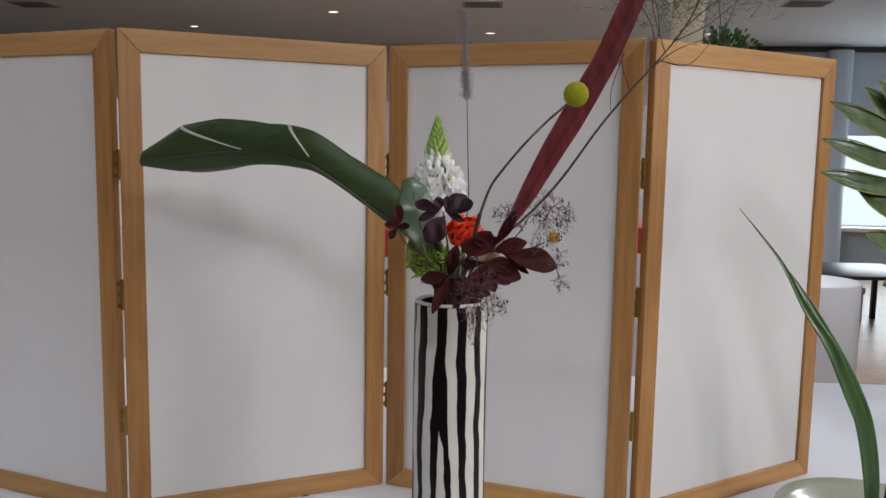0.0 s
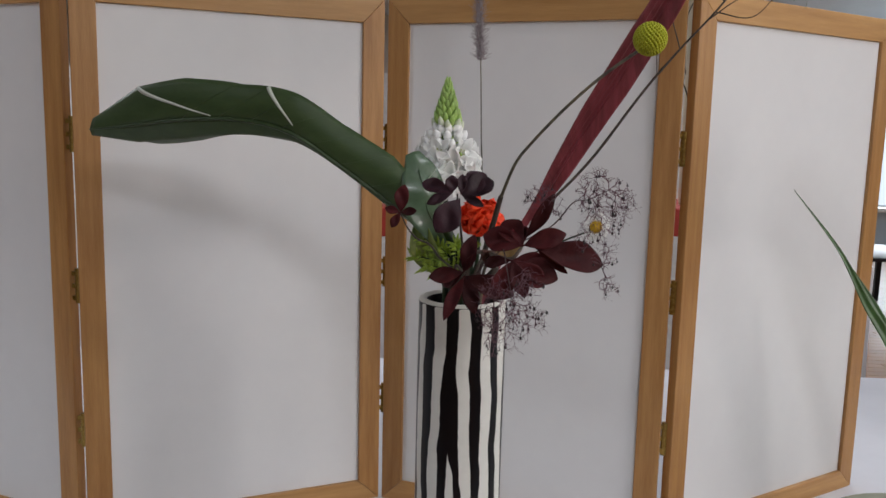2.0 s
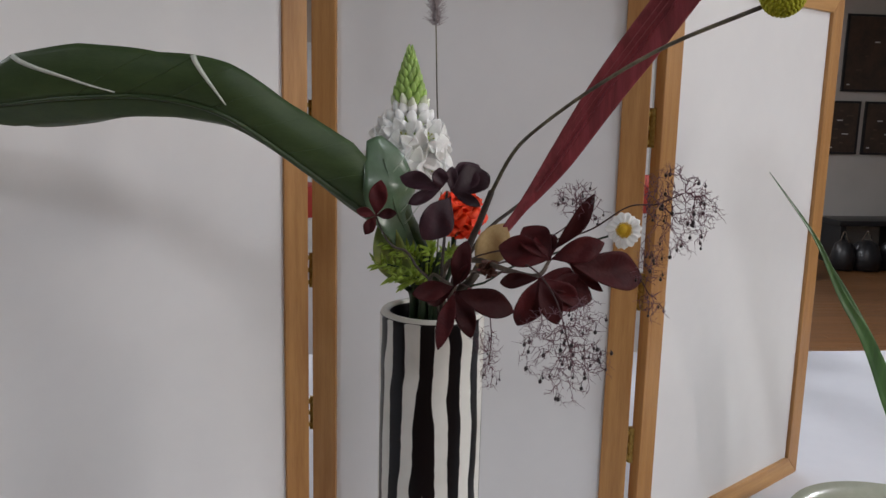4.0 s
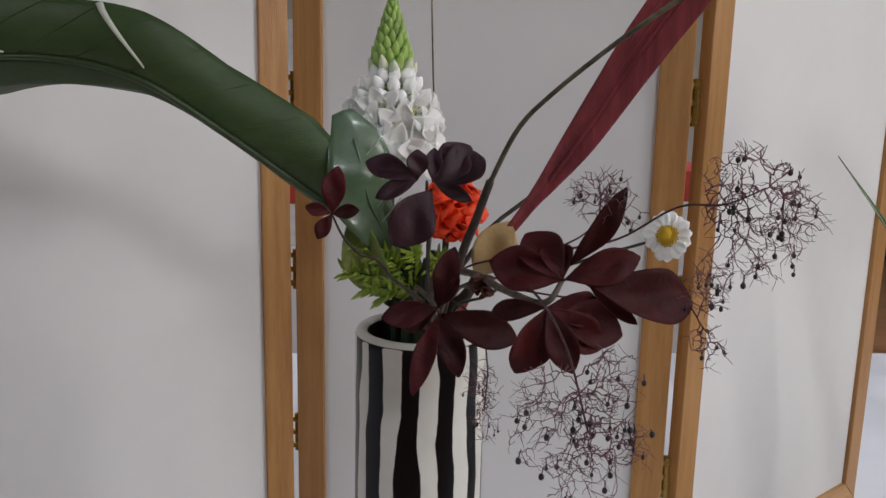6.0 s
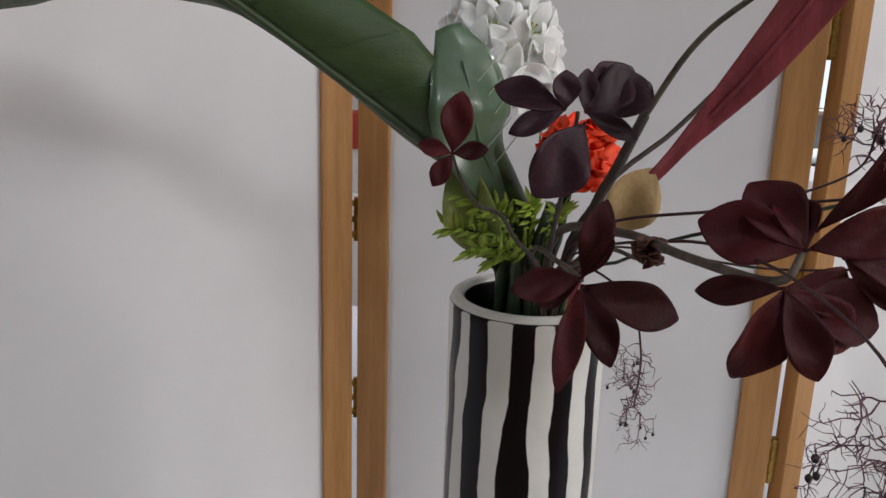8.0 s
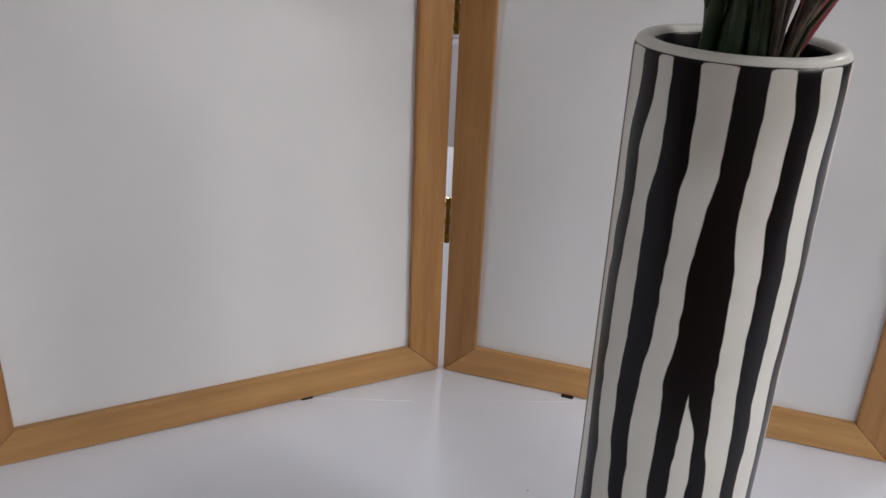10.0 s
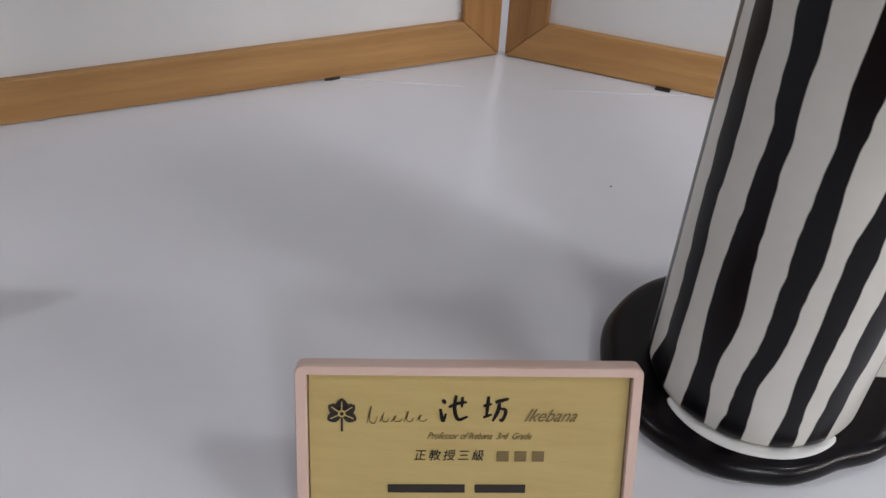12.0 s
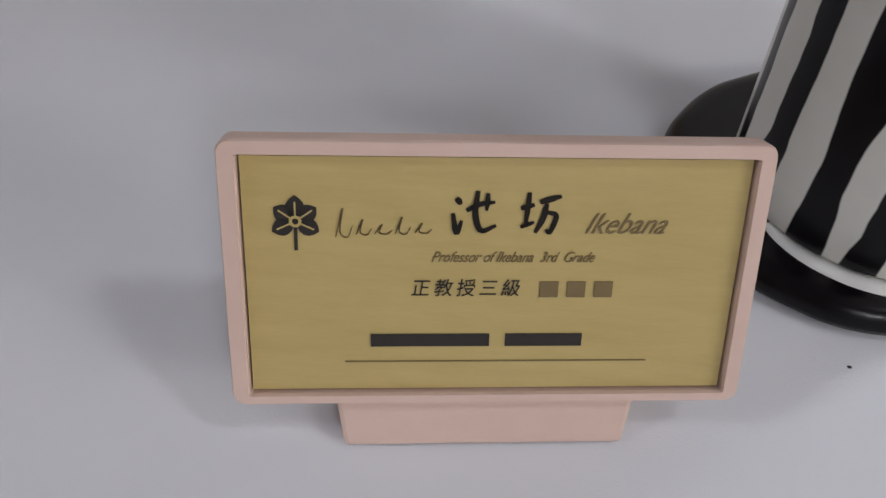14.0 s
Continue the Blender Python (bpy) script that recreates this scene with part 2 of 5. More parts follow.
def box(bm, lo, hi, m=None, bevel=0.0, seg=2):
    size = [b - a for a, b in zip(lo, hi)]
    mid = [(a + b) / 2 for a, b in zip(lo, hi)]
    g = bmesh.ops.create_cube(bm, size=1.0, matrix=(m or Matrix()) @ Matrix.Translation(mid) @ Matrix.Diagonal((*size, 1)))
    if bevel:
        edges = list({e for v in g["verts"] for e in v.link_edges})
        bmesh.ops.bevel(bm, geom=edges, offset=bevel, segments=seg, profile=0.6, affect="EDGES")
    return bm


def boxed(lo, hi, m=None, bevel=0.0, seg=2):
    return box(bmesh.new(), lo, hi, m, bevel, seg)


def spline(pts, n):
    """n + 1 points of a smooth curve through the given ones."""
    p = [Vector(q) for q in pts]
    p = [2 * p[0] - p[1], *p, 2 * p[-1] - p[-2]]
    out = []
    for i in range(n + 1):
        s = i / n * (len(pts) - 1)
        k = min(int(s), len(pts) - 2)
        u = s - k
        a, b, c, d = p[k : k + 4]
        out.append(0.5 * (2 * b + (c - a) * u + (2 * a - 5 * b + 4 * c - d) * u * u + (3 * b - a - 3 * c + d) * u**3))
    return out


def lerp(values, s):
    s = max(0.0, min(1.0, s)) * (len(values) - 1)
    k = min(int(s), len(values) - 2)
    return values[k] + (values[k + 1] - values[k]) * (s - k)


def tube(bm, pts, radius, sides=8, cap=True):
    """A round stem along points; radius is one value or a row of values along it."""
    rings, up = [], Vector((0.31, 0.77, 0.55))
    radius = radius if isinstance(radius, (list, tuple)) else [radius, radius]
    for i, p in enumerate(pts):
        d = (pts[min(i + 1, len(pts) - 1)] - pts[max(i - 1, 0)]).normalized()
        a = d.cross(up)
        a = a.normalized() if a.length > 1e-4 else Vector((1, 0, 0))
        b = d.cross(a)
        r = lerp(radius, i / max(1, len(pts) - 1))
        rings.append([bm.verts.new(p + r * (a * math.cos(w) + b * math.sin(w))) for w in (math.tau * k / sides for k in range(sides))])
    for r0, r1 in zip(rings, rings[1:]):
        for k in range(sides):
            bm.faces.new((r0[k], r0[(k + 1) % sides], r1[(k + 1) % sides], r1[k]))
    if cap:
        bm.faces.new(rings[0])
        bm.faces.new(rings[-1])
    return bm


def stem(pts, radius, n=24, sides=8):
    return tube(bmesh.new(), spline(pts, n), radius, sides)


def lathe(profile, n=64, centre=(0, 0, 0), bm=None):
    bm = bm or bmesh.new()
    c = Vector(centre)
    rings = []
    for r, z in profile:
        if r < 1e-6:
            rings.append([bm.verts.new(c + Vector((0, 0, z)))])
        else:
            rings.append([bm.verts.new(c + Vector((r * math.cos(math.tau * k / n), r * math.sin(math.tau * k / n), z))) for k in range(n)])
    for a, b in zip(rings, rings[1:]):
        for k in range(n):
            q = [a[k % len(a)], a[(k + 1) % len(a)], b[(k + 1) % len(b)], b[k % len(b)]]
            q = list(dict.fromkeys(q))
            if len(q) > 2:
                bm.faces.new(q)
    return bm


def sheet(rows, thick=0.0006, bm=None):
    """A thin leaf through rows of points, with both faces and a closed rim."""
    bm = bm or bmesh.new()
    grid = [[Vector(p) for p in r] for r in rows]
    n, m = len(grid), len(grid[0])

    def normal(i, j):
        a = grid[min(i + 1, n - 1)][j] - grid[max(i - 1, 0)][j]
        b = grid[i][min(j + 1, m - 1)] - grid[i][max(j - 1, 0)]
        c = a.cross(b)
        return c.normalized() if c.length > 1e-12 else Vector((0, 0, 1))

    top = [[bm.verts.new(grid[i][j] + normal(i, j) * thick / 2) for j in range(m)] for i in range(n)]
    low = [[bm.verts.new(grid[i][j] - normal(i, j) * thick / 2) for j in range(m)] for i in range(n)]
    for i in range(n - 1):
        for j in range(m - 1):
            bm.faces.new((top[i][j], top[i][j + 1], top[i + 1][j + 1], top[i + 1][j]))
            bm.faces.new((low[i][j], low[i + 1][j], low[i + 1][j + 1], low[i][j + 1]))
    ring = [(i, 0) for i in range(n)] + [(n - 1, j) for j in range(1, m)] + [(i, m - 1) for i in range(n - 2, -1, -1)] + [(0, j) for j in range(m - 2, 0, -1)]
    for (i, j), (k, h) in zip(ring, ring[1:] + ring[:1]):
        bm.faces.new((top[i][j], low[i][j], low[k][h], top[k][h]))
    return bm


def oval_leaf(base, tip, width, face, cup=0.25, fold=0.15, bend=0.1, blunt=0.62, n=9, m=6, twist=0.0, bm=None, thick=0.0005, wave=0.0):
    """An oval leaf from base to tip whose upper side looks towards the direction face; blunt sets where it is widest."""
    a, b, f = Vector(base), Vector(tip), Vector(face)
    along = b - a
    size = along.length
    d = along.normalized()
    f = (f - d * f.dot(d)).normalized()
    side = d.cross(f)
    rows = []
    k = math.log(0.5) / math.log(blunt)
    for i in range(n + 1):
        s = i / n
        w = width / 2 * max(0.02, math.sin(math.pi * min(1, max(0, s)) ** k)) ** 0.72
        spine = a + along * s + f * (bend * size * math.sin(math.pi * s))
        turn = twist * s
        sd, fc = side * math.cos(turn) + f * math.sin(turn), f * math.cos(turn) - side * math.sin(turn)
        row = []
        for j in range(m + 1):
            u = 2 * j / m - 1
            row.append(spine + sd * (w * u) + fc * (w * (fold * abs(u) + cup * u * u) + wave * w * math.sin(9 * s + 3 * u)))
        rows.append(row)
    return sheet(rows, thick, bm)


def strap(pts, widths, faces, fold=0.2, n=40, m=6, thick=0.0007, wave=0.0, share=(1.0, 1.0)):
    """A long leaf along a curve: widths and facing directions are given along it; share: how much of the width each half has."""
    line = spline(pts, n)
    rows = []
    for i, p in enumerate(line):
        d = (line[min(i + 1, n)] - line[max(i - 1, 0)]).normalized()
        s = i / n
        f = Vector([lerp([q[k] for q in faces], s) for k in range(3)])
        f = (f - d * f.dot(d)).normalized()
        side = d.cross(f)
        w = lerp(widths, s) / 2
        row = []
        for j in range(m + 1):
            u = 2 * j / m - 1
            row.append(p + side * (w * u * share[0 if u < 0 else 1]) + f * (w * fold * abs(u) + wave * w * math.sin(14 * s + 2 * u)))
        rows.append(row)
    return sheet(rows, thick)


def blob(bm, at, radius, squash=(1, 1, 1), u=8, v=6, jitter=0.0):
    g = bmesh.ops.create_uvsphere(bm, u_segments=u, v_segments=v, radius=radius, matrix=Matrix.Translation(at) @ Matrix.Diagonal((*squash, 1)))
    for vert in g["verts"]:
        vert.co += Vector([random.uniform(-jitter, jitter) for _ in range(3)])
    return bm


def lettering(text, size, m, mat, parent, name="lettering", shear=0.0, spacing=1.0, centre=True, stretch=1.0, thick=0.00008):
    """Raised lettering in the built-in font, lying in the plane z = 0 of m."""
    cu = bpy.data.curves.new(name, "FONT")
    cu.body, cu.size, cu.shear, cu.space_character = text, size, shear, spacing
    cu.align_x, cu.align_y = "CENTER" if centre else "LEFT", "CENTER"
    cu.extrude, cu.resolution_u = thick, 3
    tmp = bpy.data.objects.new(name, cu)
    me = bpy.data.meshes.new_from_object(tmp)
    bpy.data.objects.remove(tmp)
    bpy.data.curves.remove(cu)
    bm = bmesh.new()
    bm.from_mesh(me)
    bpy.data.meshes.remove(me)
    bm.transform(m @ Matrix.Diagonal((stretch, 1, 1, 1)))
    return part(name, bm, mat, parent, smooth=False)

# ---- the hall ----
X0, X1, Y0, Y1 = -6.5, 9.5, -5.0, 9.8
structure("floor", boxed((X0, Y0, -0.06), (X1, Y1, -0.001)), FLOORWOOD, "polished brown wooden floor of the hall")
structure("ceiling", boxed((X0 - 0.2, Y0 - 0.2, CEIL), (X1 + 0.2, Y1 + 0.2, CEIL + 0.15)), CEILING, "plain grey ceiling of the hall")
structure("wall_west", boxed((X0 - 0.2, Y0, -0.06), (X0, Y1, CEIL)), PLASTER, "warm white plastered wall")
structure("wall_east", boxed((X1, Y0, -0.06), (X1 + 0.2, Y1, CEIL)), PLASTER, "warm white plastered wall")
structure("wall_south", boxed((X0 - 0.2, Y0 - 0.2, -0.06), (X1 + 0.2, Y0, CEIL)), PLASTER, "warm white plastered wall")
WX0, WX1, WZ0, WZ1 = 4.55, 7.9, 0.54, 2.15
bm = bmesh.new()
box(bm, (X0 - 0.2, Y1, -0.06), (WX0, Y1 + 0.25, CEIL))
box(bm, (WX1, Y1, -0.06), (X1 + 0.2, Y1 + 0.25, CEIL))
box(bm, (WX0, Y1, -0.06), (WX1, Y1 + 0.25, WZ0))
box(bm, (WX0, Y1, WZ1), (WX1, Y1 + 0.25, CEIL))
structure("wall_north", bm, PLASTER, "warm white plastered wall with a long window")
win = thing("window_1", (WX0, Y1 + 0.1, WZ0), "long window with grey frame, pale sill and blind", "window", kind="structure")
for k in range(4):
    x = WX0 + (WX1 - WX0 - 0.05) * k / 3
    part("mullion", boxed((x, Y1 + 0.06, WZ0), (x + 0.05, Y1 + 0.12, WZ1), bevel=0.004), GREYMETAL, win, smooth=False)
part("window_sill", boxed((WX0 - 0.1, Y1 - 0.22, WZ0 - 0.06), (WX1 + 0.1, Y1 + 0.05, WZ0 - 0.004), bevel=0.008), WHITECARD, win)
part("blind", boxed((WX0 - 0.3, Y1 - 0.05, 1.75), (WX1 + 0.2, Y1 - 0.03, CEIL - 0.07)), BLINDBLUE, win, "blue-grey lowered blind", smooth=False)
part("curtain_track", boxed((3.2, Y1 - 0.09, CEIL - 0.065), (WX1 + 0.3, Y1 - 0.02, CEIL - 0.004)), DARK, win, "black curtain track", smooth=False)
part("apron", boxed((WX0 - 1.2, Y1 - 0.03, 0.0), (WX1 + 0.2, Y1 - 0.004, WZ0 - 0.07)), BLINDBLUE, win, "blue-grey panel below the sill", smooth=False)
part("curtain", lathe([(0.16, 0.0), (0.15, 0.9), (0.16, CEIL - 0.1)], 24, (4.62, Y1 - 0.2, 0.03)), BLINDBLUE, win, "gathered blue-grey curtain")
structure("backdrop", boxed((WX0 - 3, Y1 + 2.5, -0.5), (WX1 + 3, Y1 + 2.55, 4.0)), DAYGLOW, "pale daylight outside the window")
# partition with framed pictures
PX, PY = 4.12, 6.4
structure("partition_wall", boxed((PX, PY, -0.012), (X1, PY + 0.15, CEIL)), PLASTER, "cream partition wall with framed pictures")
structure("baseboard", boxed((PX, PY - 0.015, -0.01), (X1, PY - 0.001, 0.09)), WOOD_H, "brown wooden baseboard")


def picture(x0, x1, z0, z1):
    p = thing("framed_picture", ((x0 + x1) / 2, PY - 0.002, z0), "dark framed picture hung on the partition wall", "picture", "pictures on the partition")
    part("print", boxed((x0 + 0.02, PY - 0.018, z0 + 0.02), (x1 - 0.02, PY - 0.012, z1 - 0.02)), POSTER, p, smooth=False)
    for k in range(9):
        u, v = x0 + 0.05 + (x1 - x0 - 0.16) * ((k * 5) % 9) / 9, z0 + 0.06 + (z1 - z0 - 0.12) * k / 9
        part("pale_mark", boxed((u, PY - 0.0195, v), (u + 0.03 + 0.012 * (k % 4), PY - 0.0185, v + 0.010 + 0.004 * (k % 3))), STEMGREY if k % 3 else WHITECARD, p, smooth=False)
    bm = bmesh.new()
    for lo, hi in (((x0, z0), (x1, z0 + 0.02)), ((x0, z1 - 0.02), (x1, z1)), ((x0, z0 + 0.02), (x0 + 0.02, z1 - 0.02)), ((x1 - 0.02, z0 + 0.02), (x1, z1 - 0.02))):
        box(bm, (lo[0], PY - 0.025, lo[1]), (hi[0], PY - 0.002, hi[1]))
    part("picture_frame", bm, DARK, p, smooth=False)


picture(4.66, 5.55, 1.63, 2.35)
picture(4.55, 4.88, 1.03, 1.54)
picture(4.93, 5.35, 1.03, 1.54)
bench = thing("storage_bench", (5.0, PY - 0.25, 0), "low dark bench standing against the partition wall", "bench")
part("seat", boxed((4.55, PY - 0.42, 0.38), (5.9, PY - 0.04, 0.43), bevel=0.008), DARK, bench)
for x in (4.58, 5.2, 5.82):
    part("leg", boxed((x, PY - 0.4, 0), (x + 0.05, PY - 0.06, 0.38)), DARK, bench, smooth=False)
for k, (x, r) in enumerate(((4.5, 0.10), (4.72, 0.13), (4.98, 0.11))):
    b = thing("dark_bag", (x, PY - 0.6, 0), "dark soft bag lying on the wooden floor", "bag", "bags by the partition")
    part("body", lathe([(0, 0.0), (r, 0.01), (r * 1.1, 0.12), (r * 0.8, 0.24), (r * 0.3, 0.28), (0, 0.285)], 18, (x, PY - 0.6, 0)), DARK, b)
    part("handle", stem([(x - r * 0.4, PY - 0.6, 0.26), (x, PY - 0.6, 0.36), (x + r * 0.4, PY - 0.6, 0.26)], 0.008, 10, 6), STEMGREY, b)


def downlight(x, y, r):
    d = thing("ceiling_downlight", (x, y, CEIL), "round recessed ceiling downlight, lit", "ceiling light", "ceiling downlights")
    part("lens", lathe([(0, -0.006), (r * 0.8, -0.006), (r * 0.8, 0.0)], 28, (x, y, CEIL)), LAMPGLOW, d)
    part("rim", lathe([(r * 0.8, -0.001), (r * 0.82, -0.012), (r, -0.010), (r * 1.02, 0.0)], 28, (x, y, CEIL)), WHITECARD, d)


for x, y in ((0.13, 6.4), (0.09, 8.7), (-3.46, 8.3), (-1.55, 7.2), (2.7, 8.6), (-3.4, 5.2)):
    downlight(x, y, 0.065)
# Fixtures for the added lamps, at the same assumed places
for x, y in LAMPS:
    downlight(x, y, 0.11)


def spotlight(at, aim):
    """A made-up can and yoke, hung just behind its added lamp."""
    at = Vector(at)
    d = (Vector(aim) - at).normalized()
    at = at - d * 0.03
    t = thing("added_spot_fixture", tuple(at), "small white made-up spotlight, out of view, for an added lamp", "spotlight", "ceiling spotlights")
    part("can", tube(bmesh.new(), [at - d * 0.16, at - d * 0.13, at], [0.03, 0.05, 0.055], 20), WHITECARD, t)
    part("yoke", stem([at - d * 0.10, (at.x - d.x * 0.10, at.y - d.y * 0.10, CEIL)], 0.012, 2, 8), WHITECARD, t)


# Housings invented for the added side lamps
for at, aim, *_ in ADDED_SPOTS:
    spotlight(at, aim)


def vent(x, y):
    v = thing("ceiling_vent", (x, y, CEIL), "dark slotted air vent set in the ceiling", "vent", "ceiling vents")
    bm = bmesh.new()
    for k in range(4):
        box(bm, (x - 0.17, y - 0.13 + 0.07 * k, CEIL - 0.014), (x + 0.17, y - 0.10 + 0.07 * k, CEIL - 0.002))
    part("slats", bm, GREYMETAL, v, smooth=False)
    part("frame", boxed((x - 0.20, y - 0.16, CEIL - 0.006), (x + 0.20, y + 0.16, CEIL - 0.001)), VENTGREY, v, smooth=False)


for x, y in ((0.03, 6.75), (3.1, 6.6), (-4.65, 6.9), (-2.8, 6.2)):
    vent(x, y)

# things on the hall floor
drum = thing("round_display_table", (2.08, 3.28, 0), "round display table under a white cloth to the floor", "table")
prof = [(0.0, 0.738), (0.262, 0.74), (0.27, 0.73), (0.272, 0.4), (0.28, 0.0)]
bm = lathe(prof, 72, (2.08, 3.28, 0))
for v in bm.verts:
    d = Vector((v.co.x - 2.08, v.co.y - 3.28))
    if d.length > 0.2:
        w = 1 + 0.025 * (0.74 - v.co.z) * math.sin(13 * math.atan2(d.y, d.x))
        v.co.x, v.co.y = 2.08 + d.x * w, 3.28 + d.y * w
part("cloth", bm, CLOTH_DARK, drum, "white cloth falling in soft folds")
carton = thing("white_box", (3.3, 6.1, 0), "small white cardboard box on the floor", "box")
part("body", boxed((3.1, 5.95, 0), (3.55, 6.3, 0.24), bevel=0.004), WHITECARD, carton, smooth=False)
part("lid", boxed((3.09, 5.94, 0.24), (3.56, 6.31, 0.29), bevel=0.004), WHITECARD, carton, smooth=False)

plinth = thing("display_plinth", (0.95, 1.65, 0), "tall square white display plinth behind the screen", "plinth")
part("body", boxed((0.66, 1.45, 0), (1.2, 1.87, 1.18), bevel=0.006), WHITECARD, plinth, smooth=False)
# Assumed cloth, set at the height where red shows through a gap
part("red_cloth", boxed((0.652, 1.442, 1.085), (1.208, 1.878, 1.183), bevel=0.006), REDCLOTH, plinth, "red cloth draped over the top")
tall = thing("tall_vase", (0.93, 1.6, 1.184), "tall pale gold flared vase on the plinth", "vase")
part("body", lathe([(0, 0), (0.045, 0), (0.05, 0.02), (0.052, 0.5), (0.062, 0.82), (0.08, 0.88), (0.078, 0.885), (0.058, 0.82), (0.046, 0.5), (0.0, 0.03)], 40, (0.93, 1.6, 1.184)), BRONZE, tall)
shrub = thing("clipped_greenery", (1.09, 1.68, 1.184), "bright green leafy bunch standing on the plinth", "plant")
part("stem", stem([(1.09, 1.68, 1.184), (1.10, 1.67, 1.5), (1.09, 1.66, 1.85)], [0.008, 0.005], 10, 6), STEMGREEN, shrub)
bm = bmesh.new()
for k in range(260):
    d = Vector((random.gauss(0, 1), random.gauss(0, 1), random.gauss(0, 1))).normalized() * random.uniform(0.3, 1)
    p = Vector((1.09 + d.x * 0.13, 1.66 + d.y * 0.1, 1.86 + d.z * 0.085))
    q = p + (d + Vector((0, 0, 0.4))).normalized() * random.uniform(0.02, 0.035)
    oval_leaf(p, q, 0.016, (random.uniform(-1, 1), -1, 0.7), n=3, m=2, bm=bm)
part("leaves", bm, BUSH, shrub)
curly = thing("curly_branch", (0.93, 1.6, 1.21), "bundle of curled brown twigs in the tall vase", "branch")
for k in range(7):
    pts = [(0.93, 1.6, 1.22)]
    for j in range(1, 9):
        pts.append((0.93 + (k - 3) * 0.018 * j * 0.5 + random.uniform(-0.03, 0.03), 1.58 + random.uniform(-0.04, 0.03), 1.22 + 0.12 * j))
    part("twig", stem(pts, [0.004, 0.0015], 30, 5), STEMTAN, curly)

back_table = thing("rear_exhibit_table", (0.0, 2.9, 0), "long exhibit table with a white cloth behind the screen", "table")
part("cloth", boxed((-2.6, 2.3, 0.02), (1.68, 3.4, 0.75), bevel=0.02), CLOTH_DARK, back_table)
# Riser and board are assumed, added to give the screen's gaps red and white
riser = thing("display_riser", (-0.2, 2.42, 0.75), "long white riser with red cloth on the rear table", "riser")
part("body", boxed((-1.9, 2.36, 0.752), (0.5, 2.56, 1.06), bevel=0.006), WHITECARD, riser, smooth=False)
part("red_cloth", boxed((-1.0, 2.352, 0.93), (0.3, 2.568, 1.066), bevel=0.006), REDCLOTH, riser, "red cloth draped over the riser")
rear_board = thing("white_display_board", (-0.3, 3.0, 0.75), "plain white display board standing on the rear table", "board")
part("panel", boxed((-2.3, 2.98, 0.80), (1.6, 3.01, 1.72), bevel=0.004), WHITECARD, rear_board, smooth=False)
for x in (-2.1, 1.4):
    part("foot", boxed((x, 2.85, 0.752), (x + 0.05, 3.14, 0.80), bevel=0.004), GREYMETAL, rear_board, smooth=False)

low_table = thing("low_black_table", (4.0, 6.0, 0), "long low table with a black top in the hall", "table")
part("top", boxed((2.9, 5.2, 0.47), (3.75, 6.1, 0.50), bevel=0.006), DARK, low_table)
for x, y in ((2.95, 5.25), (3.65, 5.25), (2.95, 6.0), (3.65, 6.0)):
    part("leg", boxed((x, y, 0), (x + 0.04, y + 0.04, 0.47)), DARK, low_table, smooth=False)

# ---- the table ----
TX0, TX1, TY0, TY1 = -1.75, 2.3, -0.86, 0.94
table = thing("exhibit_table", (0, 0, 0), "long folding table hidden under a white cloth", "table")
part("tabletop", boxed((TX0 + 0.01, TY0 + 0.01, TABLE - 0.034), (TX1 - 0.01, TY1 - 0.01, TABLE - 0.006)), WOOD_H, table, smooth=False)
for x in (TX0 + 0.1, TX1 - 0.1):
    for y in (TY0 + 0.1, TY1 - 0.1):
        part("leg", stem([(x, y, -0.001), (x, y, TABLE - 0.03)], 0.016, 2, 10), GREYMETAL, table)
cloth = thing("tablecloth", (0, 0, TABLE), "smooth white tablecloth with faint folds, hanging to the floor", "tablecloth")
bm = bmesh.new()
nx, ny = 120, 60


def cloth_z(x, y):
    z = -0.0012 + 0.0010 * noise.noise((x * 2.3, y * 2.3, 0.4))
    for ax, ay, bx, by in ((1.15, 0.68, 1.22, 0.2), (1.05, 0.52, 1.9, 0.62)):
        t = max(0, min(1, ((x - ax) * (bx - ax) + (y - ay) * (by - ay)) / ((bx - ax) ** 2 + (by - ay) ** 2)))
        d = math.hypot(x - ax - t * (bx - ax), y - ay - t * (by - ay))
        z += 0.004 * math.exp(-((d / 0.03) ** 2))
    return z


grid = [[bm.verts.new((TX0 + (TX1 - TX0) * i / nx, TY0 + (TY1 - TY0) * j / ny, 0)) for i in range(nx + 1)] for j in range(ny + 1)]
for row in grid:
    for v in row:
        v.co.z = TABLE + cloth_z(v.co.x, v.co.y)
for j in range(ny):
    for i in range(nx):
        bm.faces.new((grid[j][i], grid[j][i + 1], grid[j + 1][i + 1], grid[j + 1][i]))
part("cloth_top", bm, CLOTH, cloth)
bm = bmesh.new()
edge = [(TX0, TY0), (TX1, TY0), (TX1, TY1), (TX0, TY1)]
rim = []
for (ax, ay), (bx, by) in zip(edge, edge[1:] + edge[:1]):
    count = int(math.hypot(bx - ax, by - ay) / 0.03)
    rim += [(ax + (bx - ax) * k / count, ay + (by - ay) * k / count) for k in range(count)]
rows = []
